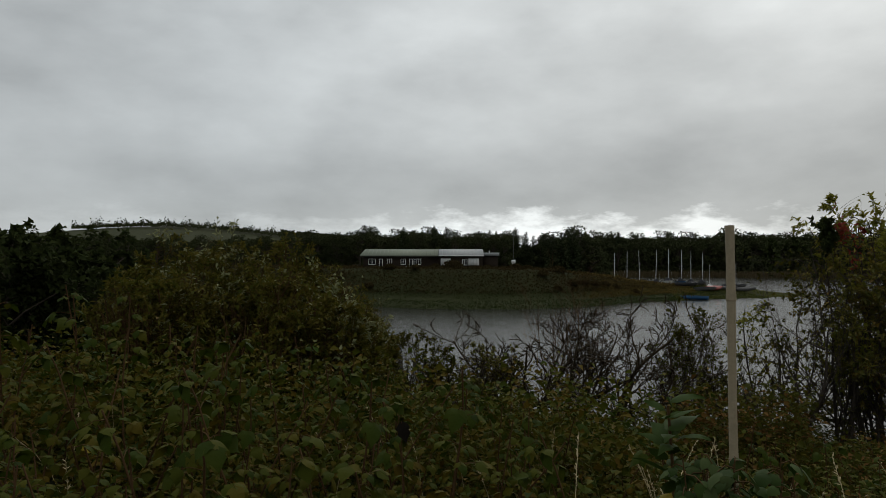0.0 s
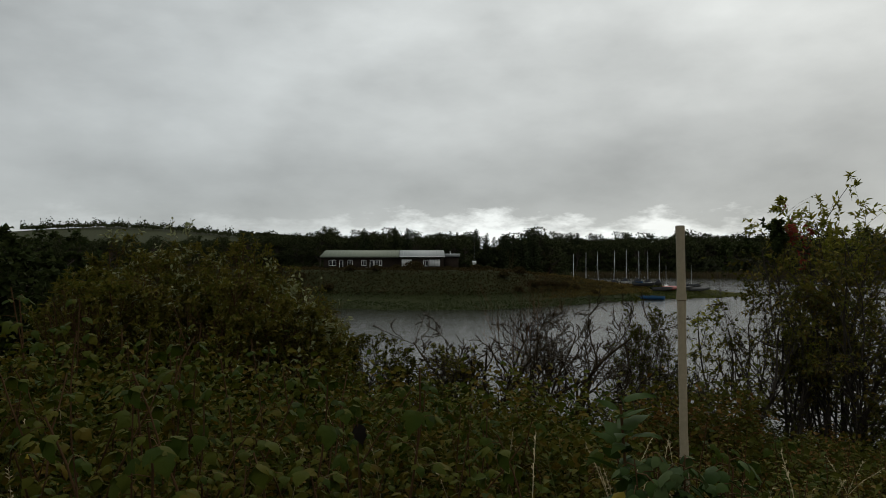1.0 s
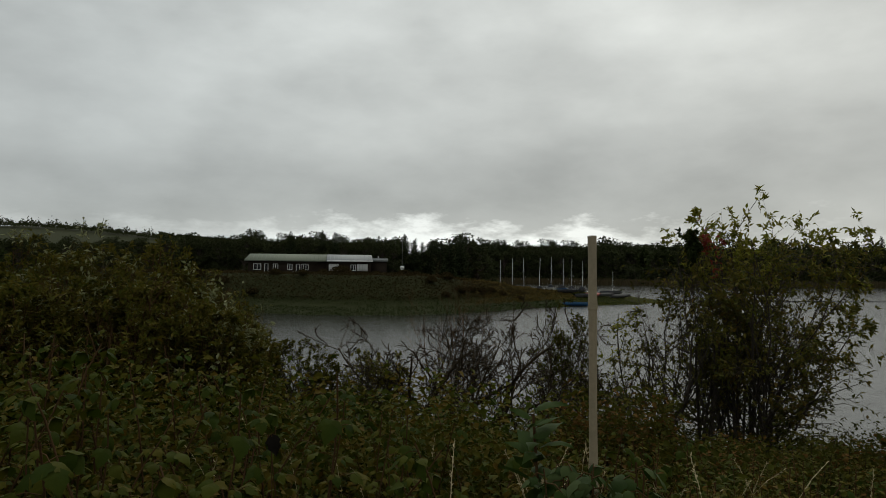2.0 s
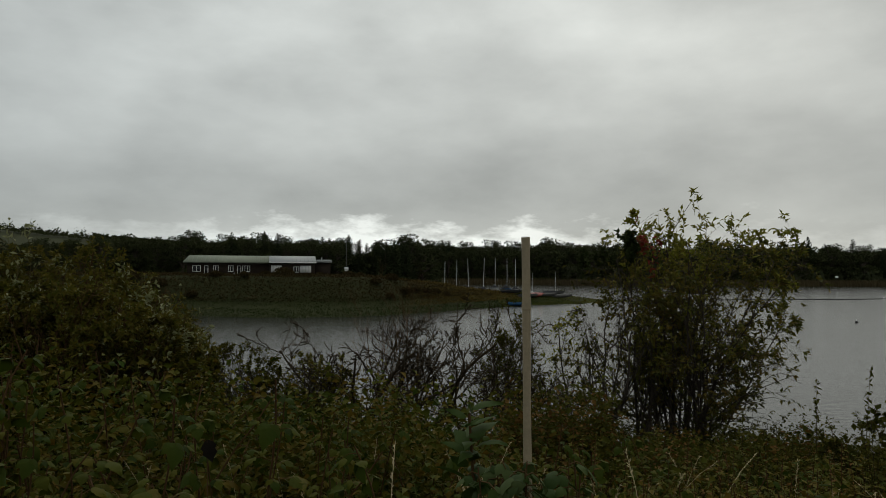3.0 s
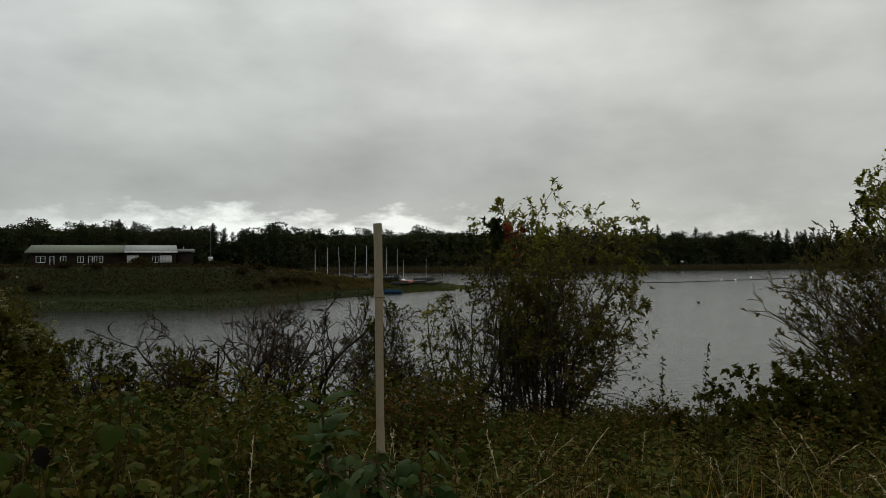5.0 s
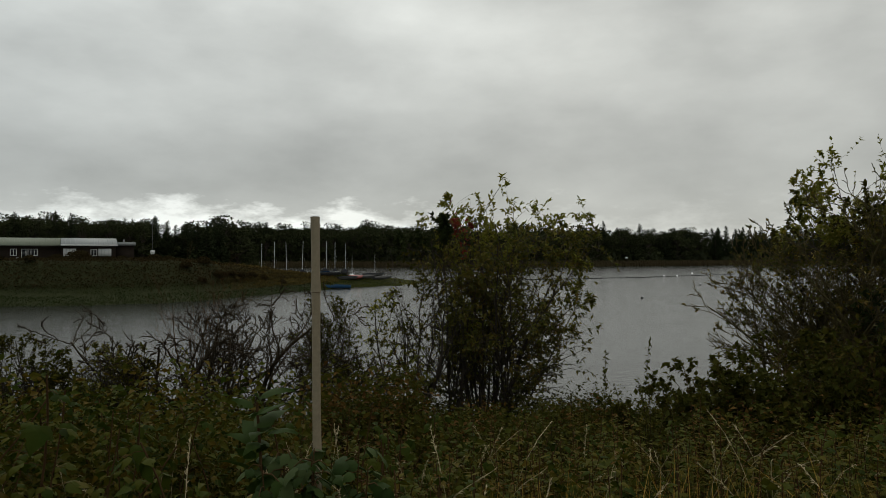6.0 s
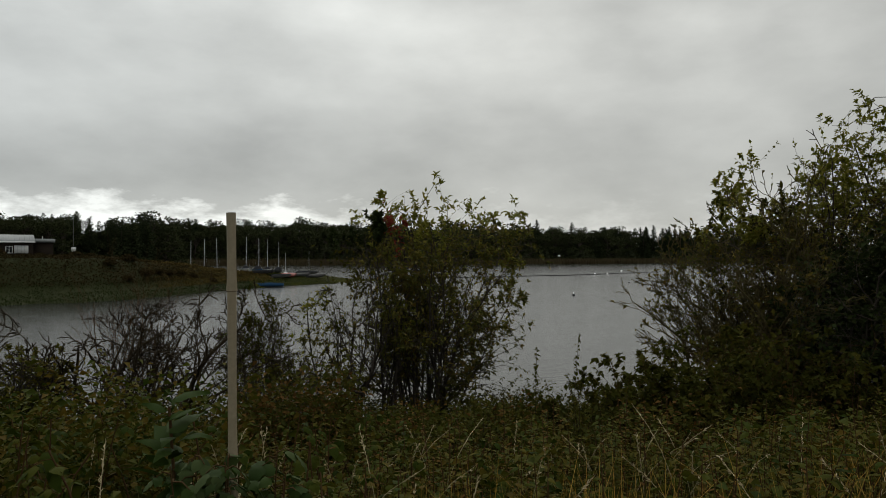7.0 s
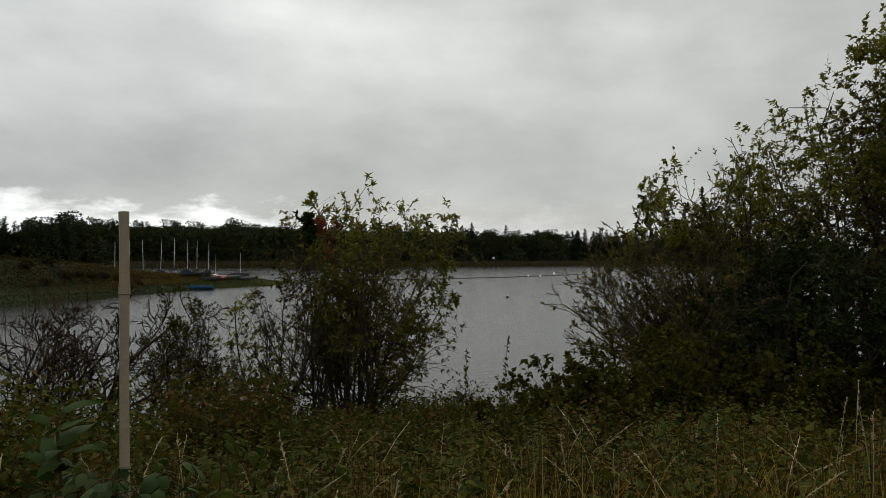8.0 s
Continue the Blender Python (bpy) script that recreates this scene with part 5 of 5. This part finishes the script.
boom = thing("floating_boom", pose(0, 0, WATER), "long line of small black floats across the lake", "floating line")
one = Mesh()
one.tube([(-0.3, 0, 0.05), (-0.22, 0, 0.05), (0.22, 0, 0.05), (0.3, 0, 0.05)], [0.05, 0.14, 0.14, 0.05], 8)
one = one.data("float", M_BLACK)
P0, P1, P2 = (88.0, 141.5), (135.0, 140.5), (186.0, 152.0)
for k in range(190):
    f = k / 189
    if f < 0.5:
        x, y = P0[0] + (P1[0] - P0[0]) * f * 2, P0[1] + (P1[1] - P0[1]) * f * 2
    else:
        x, y = P1[0] + (P2[0] - P1[0]) * (f * 2 - 1), P1[1] + (P2[1] - P1[1]) * (f * 2 - 1)
        if k % 3 == 1 and f > 0.62:
            continue
    o = part("float", one, M_BLACK, boom)
    o.location = (x, y + 0.25 * math.sin(k * 0.2), 0)
for x, y, mat, lab in ((147.5, 143.5, M_WHITE, "white"), (154, 145, M_WHITE, "white"), (181, 164, M_WHITE, "white"), (70.6, 72.5, M_BLACK, "black"), (111.6, 98.8, M_BLACK, "black")):
    b = thing("buoy", pose(x, y, WATER), lab + " round buoy floating on the lake", "buoy", "buoys on the lake")
    m = Mesh()
    ball(m, (0, 0, 0.08), 0.34 if lab == "white" else 0.2, 0.8)
    part("float", m, mat, b, smooth=True)
    m = Mesh()
    m.tube([(0, 0, 0.2), (0, 0, 0.42)], [0.03, 0.02], 6)
    part("eye", m, M_METAL, b)

# reeds and a board on the far shore
grass_patch("reeds", 22000, ((60, 460), (285, 345)), on_head(-4.6, -3.8), 321, 3.0, 0.3, M_REED, "belt of straw-brown reeds along the far shore", 0.12, "reeds")
sg = thing("notice_board", pose(278.5, 299.7, -3.4), "small white board standing in the reeds", "sign")
m = Mesh()
m.box((-0.9, -0.06, 3.3), (0.9, 0.06, 4.2))
part("board", m, M_WHITE, sg)
for xx in (-0.8, 0.8):
    m = Mesh()
    m.box((xx - 0.08, 0.07, -0.6), (xx + 0.08, 0.2, 4.1))
    part("post", m, M_TIMBER, sg)

# ---------------------------------------------------------------- woods


def broad_tree(seed, h, w):
    rng = np.random.default_rng(seed)
    tr, cr = Mesh(), Mesh()
    tr.tube([(0, 0, -1), (rng.normal(0, 0.2), 0, h * 0.3), (rng.normal(0, 0.4), rng.normal(0, 0.4), h * 0.75)], [0.035 * h, 0.025 * h, 0.006 * h], 7)
    for k in range(38):
        a, f = rng.uniform(0, 6.28), rng.uniform(0.08, 0.98)
        r = w * 0.5 * math.sin(math.pi * min(1, 0.2 + f * 0.74)) ** 0.55 * rng.uniform(0.4, 0.92)
        c = np.array([math.sin(a) * r, math.cos(a) * r, h * f * 0.93])
        tr.tube([(0, 0, c[2] * 0.6), c * 0.6 + np.array([0, 0, c[2] * 0.25]), c], [0.012 * h, 0.008 * h, 0.002 * h], 4)
        s = w * rng.uniform(0.12, 0.2)
        p = rng.normal(0, 1, (52, 3))
        p /= np.linalg.norm(p, axis=1)[:, None]
        p = c + p * s * rng.uniform(0.45, 1.0, (52, 1)) * np.array([1.1, 1.1, 0.8])
        cr.flakes(p, 0.3, rng)
    return tr.data("trunk", M_BARK), cr.data("crown", M_WOOD_BROAD)


def fir_tree(seed, h, w):
    rng = np.random.default_rng(seed)
    tr, cr = Mesh(), Mesh()
    tr.tube([(0, 0, -1), (0, 0, h * 0.5), (0, 0, h)], [0.02 * h, 0.012 * h, 0.002 * h], 6)
    ps, ws, ls = [], [], []
    tiers = 32
    for k in range(tiers):
        f = 0.08 + 0.92 * (k / (tiers - 1)) ** 0.9
        r = w * 0.5 * (1 - f) ** 0.8 + 0.25
        n = int(7 + 12 * (1 - f))
        for j in range(n):
            a = rng.uniform(0, 6.28)
            L = r * rng.uniform(0.6, 1.15)
            d = np.array([math.sin(a), math.cos(a), rng.uniform(-0.25, 0.25) + 0.5 * f])
            for e in (0.0, 0.22, 0.44, 0.66, 0.85):
                ps.append(np.array([0, 0, h * f]) + d * L * e)
                ws.append(d + rng.normal(0, 0.4, 3))
                ls.append(L * 0.26 + 0.2)
    cr.leaves(np.array(ps), np.array(ws), np.array(ls), np.array(ls) * 0.6, rng, droop=0.2, fine=False)
    return tr.data("trunk", M_BARK), cr.data("crown", M_WOOD_FIR)


def shore_range(az):
    """How far off the land begins again beyond the lake, in a direction in degrees."""
    az = np.atleast_1d(np.asarray(az, float))
    d = np.arange(160, 620, 2.0)
    a = np.radians(az)[:, None]
    dry = land(d[None] * np.sin(a), d[None] * np.cos(a)) > -3.9
    wet_last = np.where(dry, -1, np.arange(len(d))[None]).max(1)
    return d[np.clip(wet_last + 1, 0, len(d) - 1)]


broads = [broad_tree(700 + k, 12 + 1.5 * (k % 3), 8.5 + k % 3) for k in range(5)]
firs = [fir_tree(720 + k, 14, 5.2 + 0.5 * k) for k in range(4)]


def plant(x, y, kind, k, s, sx=1.0):
    tr, cr = (broads if kind == "broad" else firs)[k % (5 if kind == "broad" else 4)]
    ob = thing("broadleaf_tree" if kind == "broad" else "conifer", pose(x, y, float(land(x, y)) - 0.3, 0, 0, (k * 77) % 360) @ Matrix.Diagonal((s * sx, s * sx, s, 1)),
               "dark broadleaf tree in a lakeside wood" if kind == "broad" else "dark pointed conifer in a lakeside wood", "tree", "trees of the wood")
    part("trunk", tr, M_BARK, ob)
    part("crown", cr, M_WOOD_BROAD if kind == "broad" else M_WOOD_FIR, ob)


rng = np.random.default_rng(77)
# skyline of the wood: direction in degrees, distance, share of conifers, height
k = 0
az = -36.0
SKY_AZ = (-36, -18, -9, -4, 2, 8, 13, 14.5, 16.6, 19, 20.4, 22, 24, 27, 32, 40, 45, 49, 62)
SKY_TOP = (7.0, 7.0, 8.6, 9.8, 9.6, 11.2, 19.5, 21, 17.5, 21, 18.5, 21, 19.5, 19.5, 19.5, 19.7, 19.7, 21, 21.5)
while az < 62:
    conifer = step(az, (-36, -8, 0, 6, 11, 13, 24, 30, 38, 48, 50, 62), (0.02, 0.04, 0.15, 0.55, 0.4, 0.0, 0.0, 0.05, 0.1, 0.3, 0.8, 0.8))
    d = step(az, (-36, -10, -5, 8, 12), (175, 170, 175, 195, 260)) if az < 12 else float(shore_range(az)[0]) + 12
    for row in range(3):
        dd = d + row * 9 + rng.uniform(-4, 4)
        kind = "fir" if rng.random() < conifer else "broad"
        b = az + rng.uniform(-0.4, 0.4)
        top = step(b, SKY_AZ, SKY_TOP) * (0.92 + 0.07 * row)
        a = radians(b)
        x, y = dd * math.sin(a), dd * math.cos(a)
        s = top * rng.uniform(0.92, 1.04) / (14 if kind == "fir" else 13)
        plant(x, y, kind, k, s * (1.06 if kind == "fir" else 1.0), 1.15)
        k += 1
    az += 1.0 if d < 215 else 0.85
# single conifers that stand over the rest
for az, d, h in ((6.8, 190, 13.0), (5.9, 190, 11.4), (7.4, 193, 12.0), (8.1, 196, 12.6), (8.5, 198, 12.0), (8.9, 200, 12.8), (9.6, 205, 12.6), (10.5, 215, 13.0), (-0.7, 178, 10.8), (0.3, 178, 10.4), (-3.2, 176, 10.2), (14.1, 268, 21.5), (41.1, 310, 25), (42.2, 312, 21.5), (43.9, 312, 24), (46.4, 312, 22), (50.2, 312, 24), (51.4, 312, 23.5), (52.6, 312, 24)):
    a = radians(az)
    d = max(d, float(shore_range(az)[0]) + 16) if az > 12 else d
    plant(d * math.sin(a), d * math.cos(a), "fir", k, h / 14, 1.0)
    k += 1


def shore_bush_mesh(seed):
    """A rounded lakeside bush: clumps of foliage on a dome."""
    rng = np.random.default_rng(seed)
    m = Mesh()
    for _ in range(30):
        a, f = rng.uniform(0, 6.28), rng.random()
        c = np.array([math.sin(a) * math.sqrt(1 - f * f) * 0.8, math.cos(a) * math.sqrt(1 - f * f) * 0.8, 0.1 + f * 0.8])
        p = rng.normal(0, 1, (46, 3))
        p /= np.linalg.norm(p, axis=1)[:, None]
        m.flakes(c + p * rng.uniform(0.12, 0.24) * rng.uniform(0.5, 1.0, (46, 1)), 0.042, rng)
    return m.data("crown", M_SHOREBUSH)


bush_forms = [shore_bush_mesh(760 + i) for i in range(4)]
for i, az in enumerate(np.arange(24, 62, 0.72)):
    b = az + rng.uniform(-0.4, 0.4)
    d = float(shore_range(b)[0]) + rng.uniform(7, 13)
    h, w = rng.uniform(4.5, 9.5), rng.uniform(3.2, 5.5)
    x, y = d * math.sin(radians(b)), d * math.cos(radians(b))
    ob = thing("shore_bush", pose(x, y, float(land(x, y)) - 0.2, 0, 0, 50 * i) @ Matrix.Diagonal((w, w, h, 1)), "rounded dark bush at the foot of a lakeside wood", "bush", "bushes on the far shore")
    part("crown", bush_forms[i % 4], M_SHOREBUSH, ob)


def far_wood(name, n, place, seed, size, label):
    rng = np.random.default_rng(seed)
    m = Mesh()
    az, d, up = place(rng, n)
    a = np.radians(az)
    x, y = d * np.sin(a), d * np.cos(a)
    m.flakes(np.stack([x, y, land(x, y) + up], 1), size, rng)
    return single(name, m, M_WOOD_BROAD, Matrix(), label, "wood", kind="stuff")


def hill_row(rng, n):
    az = rng.uniform(-28, -12.5, n)
    return az, rng.normal(1480, 14, n), 3.5 + np.abs(rng.normal(0, 4.2, n)) * (1 + 0.35 * np.sin(az * 4) + 0.25 * np.sin(az * 11))


def hill_wood(rng, n):
    return rng.uniform(-13, 6, n), rng.uniform(1380, 1700, n), rng.uniform(0, 9, n)


def wood_fill(rng, n):
    az = rng.uniform(-38, 64, n)
    return az, np.where(az < 12, step(az, (-36, 8, 12), (205, 215, 290)), shore_range(az) + 34) + rng.uniform(0, 30, n), rng.uniform(0, 1, n) * step(az, (-20, -9, 7, 11), (4, 8, 9, 15))


def shore_scrub(rng, n):
    az = rng.uniform(12, 62, n)
    d = shore_range(az) + 7 + rng.uniform(0, 8, n)
    return az, d, np.abs(rng.normal(0, 2.4, n)) * (1 + 0.7 * np.sin(az * 3.1) * np.sin(az * 1.3))


far_wood("hilltop_trees", 6000, hill_row, 801, 1.7, "row of trees along a distant hilltop")
far_wood("hill_wood", 7000, hill_wood, 802, 4.0, "wooded low hill in the distance")
far_wood("wood_interior", 45000, wood_fill, 803, 0.8, "dark depth of a lakeside wood")
far_wood("shore_bushes", 9000, shore_scrub, 804, 0.8, "low bushes along the far shore")
